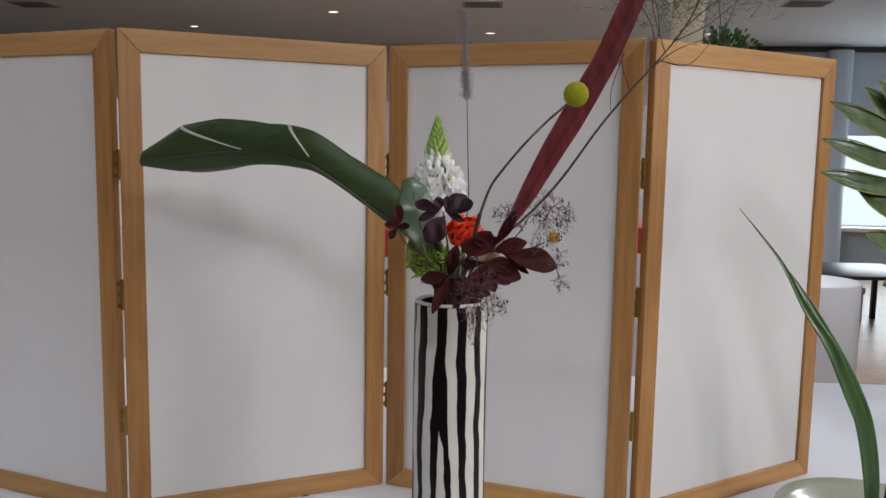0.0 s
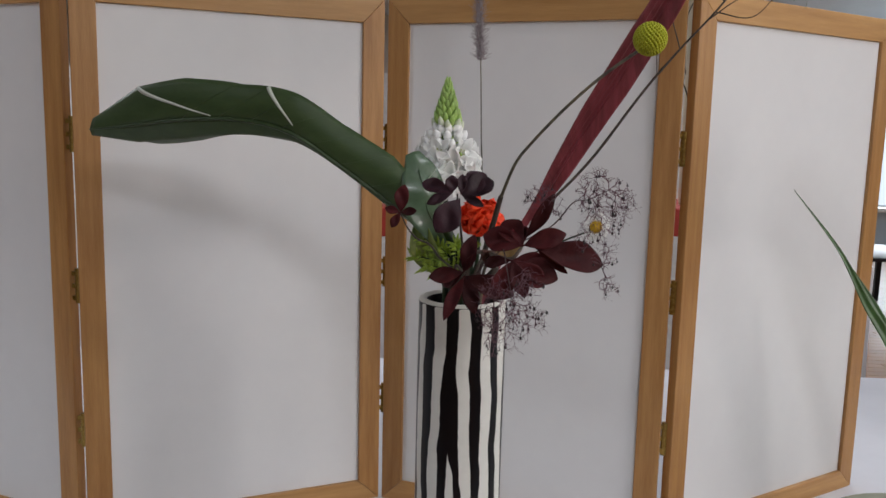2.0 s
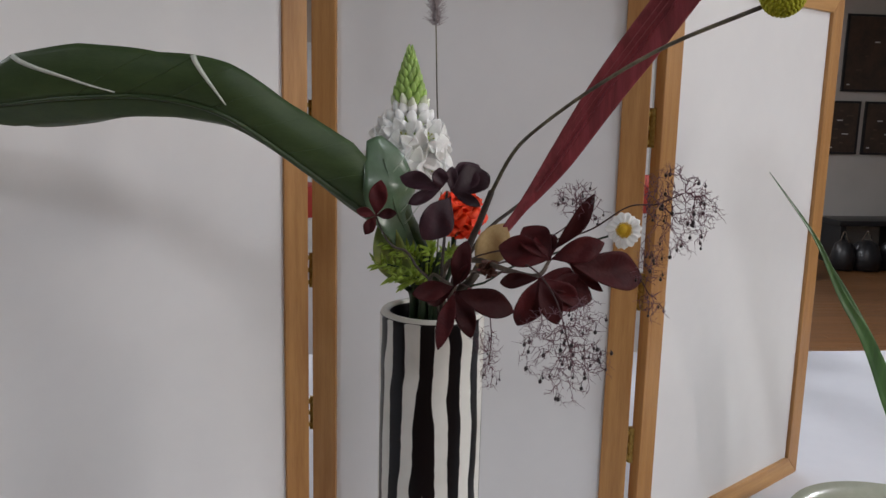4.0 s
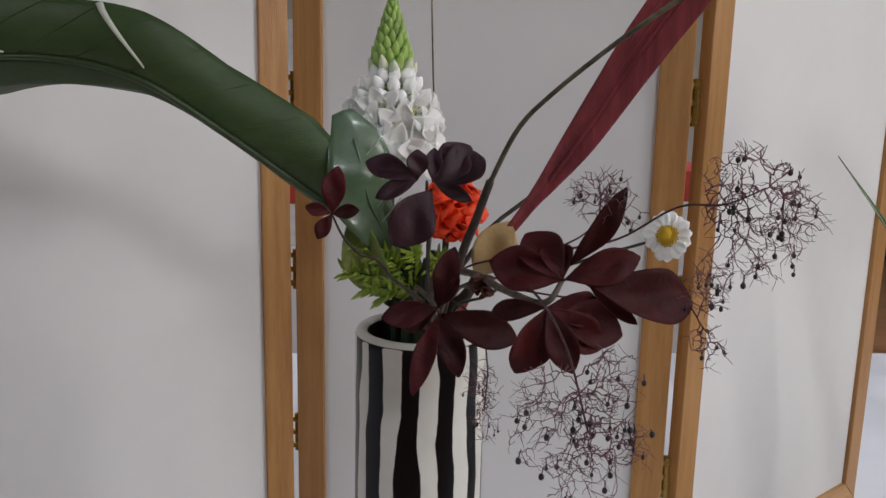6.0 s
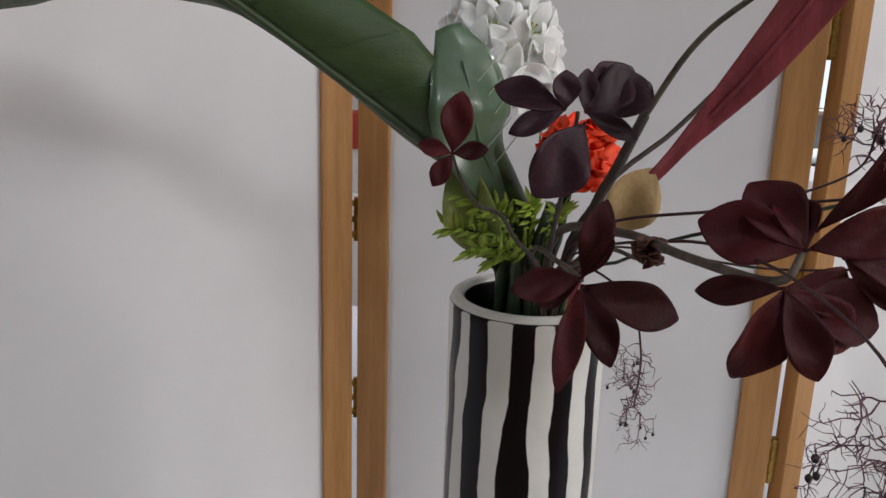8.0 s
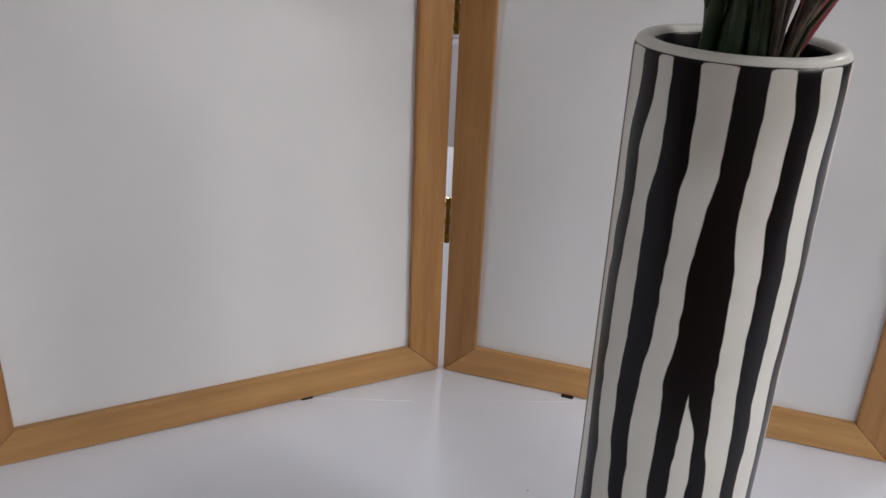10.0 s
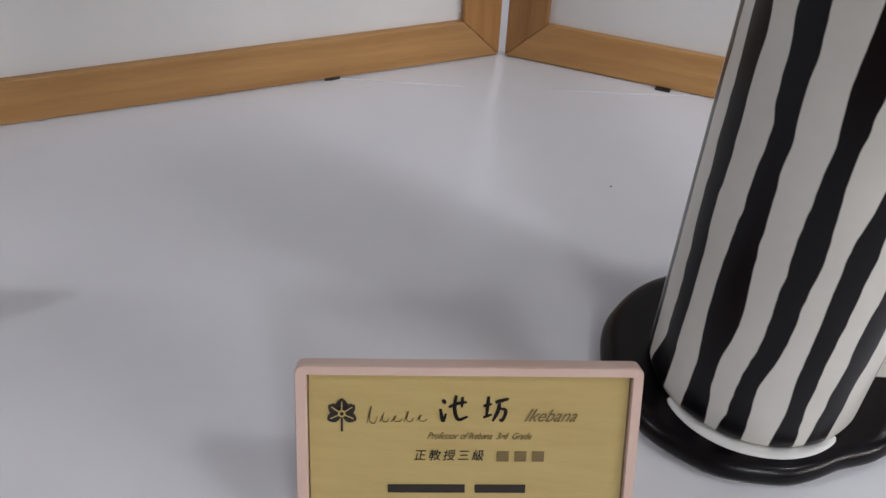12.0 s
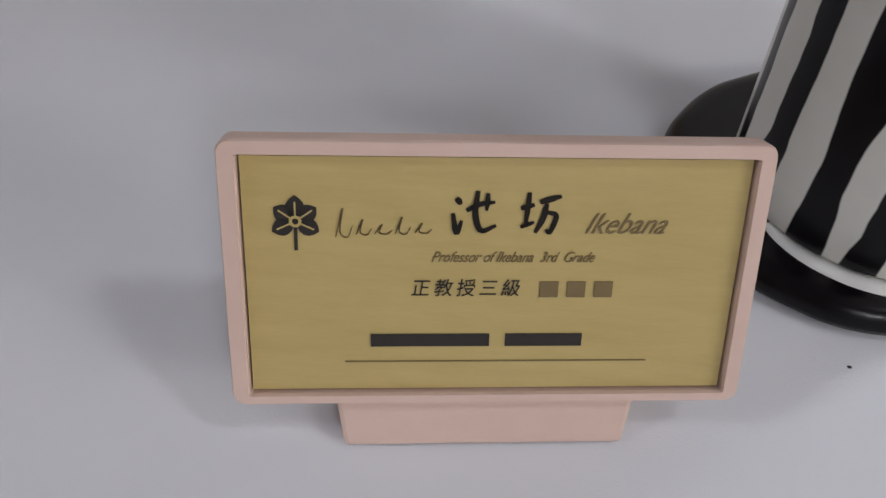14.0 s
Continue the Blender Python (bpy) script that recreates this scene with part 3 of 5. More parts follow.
for z in (TABLE - 0.0015, TABLE - 0.03, 0.4, 0.02):
    row = []
    for k, (x, y) in enumerate(rim):
        w = 0.018 * (TABLE - z) * math.sin(k * 0.55) + 0.004 * (z < 0.74)
        cx, cy = x - (TX0 + TX1) / 2, y - (TY0 + TY1) / 2
        s = 1 if abs(cx) / (TX1 - TX0) > abs(cy) / (TY1 - TY0) else 0
        row.append(bm.verts.new((x + (w * (1 if cx > 0 else -1) if s else 0), y + (0 if s else w * (1 if cy > 0 else -1)), z)))
    rows.append(row)
for a, b in zip(rows, rows[1:]):
    for k in range(len(a)):
        bm.faces.new((a[k], a[(k + 1) % len(a)], b[(k + 1) % len(a)], b[k]))
part("cloth_skirt", bm, CLOTH_DARK, cloth)
for a, b in (((-0.19, -0.078), (-0.03, -0.075)), ((0.05, -0.068), (0.19, -0.058))):
    part("fold", stem([(*a, TABLE - 0.0014), ((a[0] + b[0]) / 2, (a[1] + b[1]) / 2 - 0.001, TABLE - 0.0012), (*b, TABLE - 0.0014)], 0.0006, 8, 5), CLOTH, cloth)
for x, y in ((0.129, -0.503), (0.093, -0.223)):
    fleck = thing("fleck", (x, y, TABLE), "tiny dark plant fleck on the cloth", "debris", "flecks on the cloth")
    part("crumb", blob(bmesh.new(), (x, y, TABLE + 0.0004), 0.0008, (1.2, 0.8, 0.6), 6, 4, 0.0001), SEED, fleck)

# ---- folding screen ----
HEIGHT, STILE, RAIL, TOPRAIL, DEEP = 0.911, 0.0388, 0.0378, 0.0415, 0.017
PANELS = [((-0.956, -0.051), (-0.474, -0.217)), ((-0.450, -0.2345), (-0.0022, -0.005)), ((0.0034, -0.0055), (0.4828, -0.1497)), ((0.5028, -0.1503), (0.9347, 0.1528))]
JOINTS = [(-0.462, -0.222, 0.010), (0.0006, -0.005, 0.019), (0.4925, -0.147, 0.010)]
screen = thing("folding_screen", (0, 0, TABLE), "four-panel folding screen of honey pine frames and white panels", "folding screen")


def prism(poly, y0, y1, bevel=0.0016):
    """A flat bar: an outline in x and z, from y0 to y1, with eased edges."""
    bm = bmesh.new()
    f = bm.faces.new([bm.verts.new((x, y0, z)) for x, z in poly])
    ex = bmesh.ops.extrude_face_region(bm, geom=[f])
    bmesh.ops.translate(bm, vec=(0, y1 - y0, 0), verts=[v for v in ex["geom"] if isinstance(v, bmesh.types.BMVert)])
    if bevel:
        bmesh.ops.bevel(bm, geom=bm.edges[:], offset=bevel, segments=2, profile=0.6, affect="EDGES")
    return bm


for a, b in PANELS:
    a, b = Vector((*a, 0)), Vector((*b, 0))
    d = b - a
    h, turn = d.length, math.degrees(math.atan2(d.y, d.x))
    s, r, q, H = STILE, RAIL, TOPRAIL, HEIGHT
    board = part("screen_panel", boxed((s - 0.008, 0.007, r - 0.008), (h - s + 0.008, 0.013, H - q + 0.008)), PAPER, None, "white paper-faced panel in a pine frame", smooth=False)
    board.parent = screen
    board.matrix_basis = pose(a.x, a.y, 0, 0, 0, turn)
    WORLD[board] = WORLD[screen] @ board.matrix_basis
    part("stile", prism([(0, 0), (0, H), (s, H - q), (s, r)], 0, DEEP), WOOD_V, board, smooth=False, local=True)
    part("stile", prism([(h, 0), (h, H), (h - s, H - q), (h - s, r)], 0, DEEP), WOOD_V, board, smooth=False, local=True)
    part("rail", prism([(0, 0), (h, 0), (h - s, r), (s, r)], 0, DEEP), WOOD_H, board, smooth=False, local=True)
    part("rail", prism([(0, H), (h, H), (h - s, H - q), (s, H - q)], 0, DEEP), WOOD_H, board, smooth=False, local=True)
    part("backing", boxed((s - 0.006, 0.0132, r - 0.006), (h - s + 0.006, 0.0158, H - q + 0.006)), PANELBACK, board, smooth=False, local=True)

# Black slivers stand in for the shaded gaps below the bottom rails
for x, y, turn in ((-0.1504, -0.0913, 27), (0.1506, -0.0637, -17)):
    bm = boxed((-0.007, 0.0, 0.0), (0.007, 0.010, 0.0018), bevel=0.0005)
    bm.transform(pose(x, y + 0.0088, TABLE - 0.0012, 0, 0, turn))
    part("felt_pad", bm, DARK, screen, "small dark block put in for the shaded gap under the rail")
for x, y, back in JOINTS:
    for z in (0.19, 0.43, 0.67):
        bm = bmesh.new()
        wide = 0.0032 if back > 0.015 else 0.0052
        tube(bm, [Vector((x, y + back, TABLE + z - 0.028)), Vector((x, y + back, TABLE + z + 0.028))], wide, 10)
        for q in (-0.02, 0.0, 0.02):
            box(bm, (x - wide - 0.004, y + back - 0.003, TABLE + z + q - 0.0035), (x + wide + 0.004, y + back + 0.003, TABLE + z + q + 0.0035))
        part("hinge", bm, BRASS, screen, "small brass hinge", smooth=False)

# ---- striped vase ----
VX, VY, VR = 0.1577, -0.4167, 0.0575
vase = thing("striped_vase", (VX, VY, TABLE), "tall cream cylinder vase with wavy black brush stripes", "vase")
LEVELS = [0.765, 0.80, 0.84, 0.885, 0.93, 0.965, 1.0, 1.035, 1.07, 1.105, 1.14, 1.17, 1.20, 1.225]
STRIPES = []


def stripe(angles, halves):
    """A brush stripe: its angle round the vase and half its width in degrees, at each level."""
    STRIPES.append((angles, halves))


stripe([174] * 14, [4.5] * 14)
stripe([-165, -160, -160, -162, -162, -163, -165, -167, -167, -165, -162, -163, -158, -158], [9.5, 5.2, 5.4, 5.8, 6, 6.5, 5.5, 6, 6.5, 6.4, 6, 6.6, 6.8, 6.5])
stripe([-133.8, -134.4, -134.2, -135.5, -135.3, -137, -139.5, -138.5, -136, -135.5, -135.5, -132.5, -132.5, -133], [7.2, 5.4, 8.6, 6.3, 5, 6, 6.5, 7, 8, 8.6, 9, 8.2, 8, 7.5])
stripe([-113.1, -112.2, -108.5, -108.5, -110, -110.8, -109.5, -109.5, -107.5, -107.6, -104.5, -100.3, -99.8, -99.6], [6.2, 4.6, 5.5, 6.2, 4.7, 5.8, 6.4, 7.2, 6.6, 6.6, 6.6, 7.3, 7.5, 7.4])
stripe([-86.4, -87.6, -87.5, -87.5, -86.5, -88.3, -90.5, -95.5, -96.5, -96.6, -100.5, -100.2, -99.8, -99.6], [5.9, 4.6, 5.4, 6, 4.5, 5.4, 3.9, 7, 6.6, 6.6, 6.6, 7.2, 7.5, 7.4])
stripe([-68, -66, -64.5, -61.5, -63, -65.4, -65.3, -67.3, -68, -67.5, -70.8, -69.5, -69, -72], [6.5, 6.6, 6.8, 8, 6, 5.6, 6.4, 6.6, 7.7, 7.5, 8.2, 7, 7.3, 7.2])
stripe([-28, -32, -33, -34, -36, -37, -38, -40.5, -38.8, -37.5, -41, -42, -40, -41], [6.4] * 14)
for k, angle in enumerate((-8, 22, 55, 87, 120, 148)):
    stripe([angle + 3 * math.sin(1.7 * k + 0.6 * j) for j in range(14)], [6.8] * 14)


def level(values, z):
    k = max(0, min(len(LEVELS) - 2, sum(z > q for q in LEVELS) - 1))
    u = max(0.0, min(1.0, (z - LEVELS[k]) / (LEVELS[k + 1] - LEVELS[k])))
    u = u * u * (3 - 2 * u)
    return values[k] + (values[k + 1] - values[k]) * u


def stripe_at(angle, z):
    """How far inside a black stripe a place on the vase lies, in degrees; below nought it is cream."""
    best = -9.0
    for k, (row, halves) in enumerate(STRIPES):
        c = level(row, z) + 0.7 * noise.noise((k * 3.1, z * 45, 0.5)) + 0.5 * noise.noise((k * 5.7, z * 110, 2.5))
        h = level(halves, z) + 0.6 * noise.noise((k * 7.3, z * 40, 9.1)) + 0.5 * noise.noise((k * 2.3, z * 120, 4.1))
        d = abs((angle - c + 180) % 360 - 180)
        best = max(best, h - d)
    return best


prof = [(0.0, 0.7614), (0.050, 0.7614), (0.0548, 0.7620), (0.0568, 0.7638), (0.0575, 0.7665)]
prof += [(VR, 0.769 + (1.2200 - 0.769) * k / 136) for k in range(137)]
prof += [(0.0570, 1.2222), (0.0558, 1.2250), (0.0540, 1.2265), (0.0515, 1.2267), (0.0490, 1.2261), (0.0472, 1.2243), (0.0465, 1.2210)]
prof += [(0.0465, 1.2), (0.0465, 0.95), (0.0465, 0.78), (0.0, 0.776)]
SEG = 240
bm = lathe(prof, SEG, (VX, VY, 0))
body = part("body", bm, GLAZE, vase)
att = body.data.attributes.new("stripe", "FLOAT", "POINT")
vals = []
for v in body.data.vertices:
    x, y, z = v.co.x, v.co.y, v.co.z + TABLE
    r = math.hypot(x, y)
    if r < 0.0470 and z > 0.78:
        # Inner wall: black everywhere below the lip, without stripes
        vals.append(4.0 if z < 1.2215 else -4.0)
    elif z > 1.2203:
        vals.append(0.5 if 1.2185 < z < 1.2228 and r > 0.05 else -3.0)
    elif z < 0.7625:
        vals.append(-3.0)
    else:
        vals.append(stripe_at(math.degrees(math.atan2(y, x)), z))
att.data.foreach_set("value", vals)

# the glazed foot plate: black with cream patches
bm = bmesh.new()
REACH = [0.100, 0.122, 0.112, 0.097, 0.0905, 0.087, 0.0835, 0.0795, 0.0762, 0.0722, 0.0690, 0.080]
PLATE = []
for k in range(144):
    q = k / 12
    i, u = int(q), q - int(q)
    u = u * u * (3 - 2 * u)
    PLATE.append(REACH[i] + (REACH[(i + 1) % 12] - REACH[i]) * u)
prof = [(0.3, 0.0112), (0.62, 0.0112), (0.80, 0.0112), (0.88, 0.0118), (0.93, 0.0116), (0.97, 0.0098), (0.995, 0.0065), (1.0, 0.004), (0.985, 0.001), (0.95, 0.0), (0.3, 0.0)]
rows = [[bm.verts.new((VX + s * r * math.cos(math.tau * k / 144), VY + s * r * math.sin(math.tau * k / 144), TABLE + z)) for k, r in enumerate(PLATE)] for s, z in prof]
for a, b in zip(rows, rows[1:]):
    for k in range(144):
        bm.faces.new((a[k], a[(k + 1) % 144], b[(k + 1) % 144], b[k]))
bm.faces.new(rows[0])
bm.faces.new(rows[-1])
plate = part("foot_plate", bm, GLAZE, vase, "glossy black glazed foot plate with cream patches")
att = plate.data.attributes.new("stripe", "FLOAT", "POINT")
vals = []
for v in plate.data.vertices:
    a = math.degrees(math.atan2(v.co.y, v.co.x)) % 360
    r = math.hypot(v.co.x, v.co.y)
    cream = max(9 - abs(a - 12), 6 - abs(a - 95)) if r > 0.055 else -8
    vals.append(-cream if cream > -3 else 4.0)
att.data.foreach_set("value", vals)
bm = bmesh.new()
rows = []
for k in range(49):
    w = -150 + 98 * k / 48
    swell = math.sin(math.pi * k / 48) ** 0.6
    c, d = math.cos(radians(w)), math.sin(radians(w))
    ring = [(0.0545, 0.0114), (0.0545, 0.0128), (0.0575 + 0.0030 * swell, 0.0127), (0.0578 + 0.0052 * swell, 0.0121), (0.0580 + 0.0056 * swell, 0.0113)]
    rows.append([bm.verts.new((VX + r * c, VY + r * d, TABLE + z)) for r, z in ring])
for a, b in zip(rows, rows[1:]):
    for k in range(4):
        bm.faces.new((a[k], a[k + 1], b[k + 1], b[k]))
part("foot_ring", bm, PETAL, vase, "cream glaze showing between the body and the foot plate")

# ---- the arrangement ----
SHIFT = Vector((0.0, -0.003, -0.0035))


def down_stem(dx, dy):
    return (VX - dx * 0.5, VY - dy * 0.5, 0.7815)


# large folded leaf
big = thing("large_green_leaf", (VX, VY, 0.78), "large dark green leaf folded along its rib, torn twice", "leaf")
MID = [(0.152, -0.425, 1.29), (0.118, -0.441, 1.315), (0.060, -0.457, 1.357), (0.0, -0.472, 1.402), (-0.055, -0.484, 1.438), (-0.12, -0.477, 1.4515), (-0.20, -0.457, 1.449), (-0.27, -0.432, 1.441), (-0.338, -0.405, 1.434)]
UPPER = [0.008, 0.036, 0.056, 0.048, 0.048, 0.043, 0.053, 0.050, 0.015]
# BACK: unseen rear reach of the leaf, added so its shadow spreads
BACK = [0.0, 0.006, 0.020, 0.040, 0.062, 0.080, 0.090, 0.078, 0.020]
LOWER = [0.003, 0.005, 0.005, 0.006, 0.011, 0.022, 0.029, 0.027, 0.010]
N = 64
line = spline(MID, N)


def blade_at(s, u):
    """A place on the leaf: s along the rib, u across it (above the rib 0 to 1, below it 0 to -1)."""
    i = max(0, min(N, s * N))
    k = min(int(i), N - 1)
    p = line[k].lerp(line[k + 1], i - k)
    ripple = 0.0035 * math.sin(s * 21) * abs(u)
    if u >= 0:
        w = lerp(UPPER, s) * u
        out = Vector((0.16 + 0.1 * s, -0.30 + 0.20 * u, 0.95))
        return p + out.normalized() * w + Vector((0, -0.008 * math.sin(math.pi * u) * (1 - s) + ripple, 0))
    lip, far = min(1.0, -u / 0.35), max(0.0, (-u - 0.35) / 0.65)
    q = p + Vector((0.05, 0.55, -0.80 + 0.15 * math.sin(s * 17))).normalized() * lerp(LOWER, s) * lip + Vector((0, 0, ripple * lip))
    return q + Vector((-0.10, 1.0, 0.22 - 0.25 * far)).normalized() * lerp(BACK, s) * far


rows = [[blade_at(i / N, j / 8) for j in range(0, 9)] for i in range(N + 1)]
part("blade", sheet(rows, 0.0007), LEAFGREEN, big)
rows = [[blade_at(i / N, -j / 14) for j in range(0, 15)] for i in range(N + 1)]
part("folded_half", sheet(rows, 0.0007), LEAFGREEN, big)
part("rib", tube(bmesh.new(), line, [0.0042, 0.0034, 0.0028, 0.0022, 0.0012], 8), RIB, big)
part("stalk", stem([down_stem(-0.02, -0.01), (VX - 0.012, VY - 0.012, 1.2), MID[0], MID[1]], [0.0065, 0.0055, 0.0042], 20, 10), STEMGREEN, big)
for s0, u0, s1, u1, w0 in ((0.875, 0.98, 0.68, 0.08, 0.0026), (0.565, 0.99, 0.49, 0.22, 0.0026)):
    pts = []
    for k in range(11):
        q = k / 10
        pts.append(blade_at(s0 + (s1 - s0) * q, u0 + (u1 - u0) * q ** 0.8) + Vector((0, -0.0012, 0)))
    rows = []
    for k, p in enumerate(pts):
        d = (pts[min(k + 1, 10)] - pts[max(k - 1, 0)]).normalized()
        n_ = d.cross(Vector((0, -1, 0))).normalized() * w0 * (1.0 - 0.75 * k / 10)
        rows.append([p - n_, p + n_])
    part("tear", sheet(rows, 0.0004), VEIN, big, "pale tear along a side vein")
for k in range(9):
    s = 0.14 + 0.075 * k
    pts = [blade_at(s - 0.10 * q / 6, 0.05 + 0.9 * q / 6) + Vector((0, -0.0006, 0)) for q in range(7)]
    part("vein", tube(bmesh.new(), pts, [0.0006, 0.0003], 4), LEAFGREEN, big)
pale = thing("curled_leaf_base", (VX, VY, 0.78), "glossy curled leaf, coloured pale for sheen, behind the white flower spike", "leaf")
CURL = [(0.140, -0.435, 1.285), (0.126, -0.452, 1.322), (0.115, -0.462, 1.348), (0.110, -0.464, 1.372), (0.103, -0.460, 1.396), (0.092, -0.452, 1.417)]
part("blade", strap(CURL, [0.016, 0.042, 0.060, 0.062, 0.046, 0.018], [(0.3, -0.8, 0.6), (0.35, -0.75, 0.6), (0.2, -0.8, 0.55)], -0.22, 30, 10, wave=0.05), LEAFSHEEN, pale)
for k in range(5):
    a = Vector(CURL[1]).lerp(Vector(CURL[4]), 0.06 + 0.17 * k) + Vector((-0.004, -0.0015, 0))
    for sx in (-1, 1):
        part("vein", stem([a, a + Vector((sx * 0.008, 0.0012, 0.009)), a + Vector((sx * 0.018, 0.0046, 0.022))], [0.0007, 0.0004], 6, 4), PALEVEIN, pale)
part("rib", stem([Vector(p) + Vector((-0.002, -0.001, 0)) for p in CURL[:5]], [0.0016, 0.0007], 16, 6), LEAFSHEEN, pale)
part("stalk", stem([down_stem(0.0, 0.02), (VX, VY + 0.015, 1.2), (0.150, -0.405, 1.287)], [0.006, 0.005, 0.004], 14, 8), STEMGREEN, pale)
under = thing("lower_green_leaf", (VX, VY, 0.78), "dark green leaf with yellow-green edge above the vase mouth", "leaf")
part("blade", oval_leaf((0.126, -0.437, 1.262), (0.101, -0.452, 1.338), 0.036, (-0.3, -1, 0.2), 0.35, 0.2, 0.12, 0.5, 12, 8, wave=0.08), OLIVE, under)
part("stalk", stem([down_stem(-0.01, 0.0), (VX - 0.018, VY - 0.005, 1.2), (0.126, -0.437, 1.264)], [0.005, 0.004, 0.003], 12, 8), STEMGREEN, under)

# white flower spike
spike = thing("white_flower_spike", (VX, VY, 0.78), "white star-flower spike with green buds at its tip", "flower")
SX, SY = 0.1305, -0.385
AX = [Vector((SX + 0.002, SY, 1.30)), Vector((SX + 0.001, SY, 1.40)), Vector((SX - 0.001, SY, 1.512))]
part("stem", stem([down_stem(0.015, 0.02), (VX + 0.002, VY + 0.018, 1.2), *AX], [0.0055, 0.005, 0.004, 0.0035, 0.001], 26, 8), STEMGREEN, spike)


def floret(at, out, size, open_, wide):
    bm = bmesh.new()
    out = out.normalized()
    a = out.cross(Vector((0.2, 0.1, 1))).normalized()
    b = out.cross(a)
    spin = random.uniform(0, 1)
    for k in range(6):
        w = math.tau * (k + spin) / 6 + random.uniform(-0.12, 0.12)
        radial = a * math.cos(w) + b * math.sin(w)
        back = 0.0012 * (k % 2)
        tip = at + out * size * (1.12 - open_ * 0.85) + radial * size * (0.10 + 0.88 * open_) * random.uniform(0.92, 1.08)
        oval_leaf(at + radial * size * 0.03 - out * back, tip - out * back, size * wide, out, 0.16, 0.10, 0.10, 0.50, 10, 6, bm=bm, wave=0.04)
    return bm


GOLDEN = math.pi * (3 - math.sqrt(5))
RINGS = ((1.386, 0.026, 8, 0.0330, 0.88, -0.15, 0.0), (1.400, 0.026, 7, 0.0345, 0.80, 0.08, -0.42 * math.pi), (1.4140, 0.0225, 6, 0.0310, 0.66, 0.35, -0.25 * math.pi))
for z, r, count, size, open_, lift, turn in RINGS:
    for k in range(count):
        w = turn + math.tau * k / count + random.uniform(-0.08, 0.08)
        out = Vector((math.cos(w), math.sin(w), lift + random.uniform(-0.12, 0.12)))
        p = Vector((SX + r * math.cos(w), SY + r * math.sin(w), z + random.uniform(-0.002, 0.002)))
        part("pedicel", stem([(SX, SY, z - 0.010), (SX + 0.6 * r * math.cos(w), SY + 0.6 * r * math.sin(w), z - 0.005), p], 0.0009, 4, 5), BUDGREEN, spike)
        part("floret", floret(p, out, size * random.uniform(0.94, 1.05), open_, 0.47), PETAL, spike)
        if open_ > 0.5:
            o_ = out.normalized()
            part("eye", blob(bmesh.new(), p + o_ * 0.0035, 0.0028, (1, 1, 1.2), 8, 6), BUDGREEN, spike)
            e_ = o_.cross(Vector((0.2, 0.1, 1))).normalized()
            for j in range(6):
                a_ = math.tau * j / 6
                q = p + o_ * 0.0085 + (e_ * math.cos(a_) + o_.cross(e_) * math.sin(a_)) * 0.0052
                g = tube(bmesh.new(), [p + o_ * 0.003, q], [0.0004, 0.0003], 4)
                blob(g, q, 0.0009, u=6, v=4)
                part("stamen", g, CRASP, spike)
for z, r, lean, turn in ((1.4215, 0.0215, 0.95, 0.2), (1.4300, 0.0165, 0.62, 0.55), (1.4380, 0.0120, 0.38, 0.0)):
    for k in range(9):
        w = turn + math.tau * k / 9 + random.uniform(-0.1, 0.1)
        p = Vector((SX + r * math.cos(w), SY + r * math.sin(w), z))
        q = p + Vector((lean * math.cos(w), lean * math.sin(w), 1)).normalized() * random.uniform(0.016, 0.0185)
        part("pedicel", stem([(SX, SY, z - 0.008), p], 0.0009, 2, 5), BUDGREEN, spike)
        part("bud", tube(bmesh.new(), [p.lerp(q, t / 8) for t in range(9)], [0.0014, 0.0040, 0.0052, 0.0056, 0.0050, 0.0034, 0.0004], 10), PETAL, spike, "plump white bud")
for k in range(78):
    s = k / 77
    z = 1.440 + 0.065 * s
    r = 0.0185 * (1 - s) ** 0.8 + 0.0015
    w = k * GOLDEN
    lean = 0.42 * (1 - s) + 0.10
    p = Vector((SX + r * 0.62 * math.cos(w), SY + r * 0.62 * math.sin(w), z))
    q = p + Vector((lean * math.cos(w), lean * math.sin(w), 1)).normalized() * (0.0190 - 0.010 * s)
    fat = 0.0048 - 0.0028 * s
    bm = tube(bmesh.new(), [p.lerp(q, t / 6) for t in range(7)], [0.0012, fat * 0.8, fat, fat * 0.95, fat * 0.6, 0.0004], 8)
    part("bud", bm, BUDGREEN if s > 0.10 else PALEBUD, spike)

# orange carnation
carnation = thing("orange_carnation", (VX, VY, 0.78), "vivid orange carnation with frilled petals", "flower")
CC = Vector((0.178, -0.462, 1.338))
part("stem", stem([down_stem(0.01, -0.02), (VX + 0.006, VY - 0.018, 1.2), (0.175, -0.43, 1.28), CC + Vector((-0.002, 0.012, -0.012))], [0.0028, 0.0026, 0.0026, 0.003], 18, 8), STEMGREEN, carnation)
for k in range(96):
    w, h = k * GOLDEN, 1 - 1.75 * (k + 0.5) / 96
    d = Vector((math.cos(w) * math.sqrt(max(0, 1 - h * h)), -0.15 + math.sin(w) * math.sqrt(max(0, 1 - h * h)), h)).normalized()
    size = random.uniform(0.022, 0.031)
    bm = oval_leaf(CC + d * 0.003, CC + d * size, 0.017, d.cross(Vector((random.uniform(-1, 1), random.uniform(-1, 1), 0.3))), 0.3, 0.1, 0.15, 0.82, 9, 10, wave=0.42)
    part("petal", bm, ORANGE, carnation)

# yellow ball flower
ball = thing("yellow_ball_flower", (VX, VY, 0.78), "round yellow-green button flower on a bent bare stem", "flower")
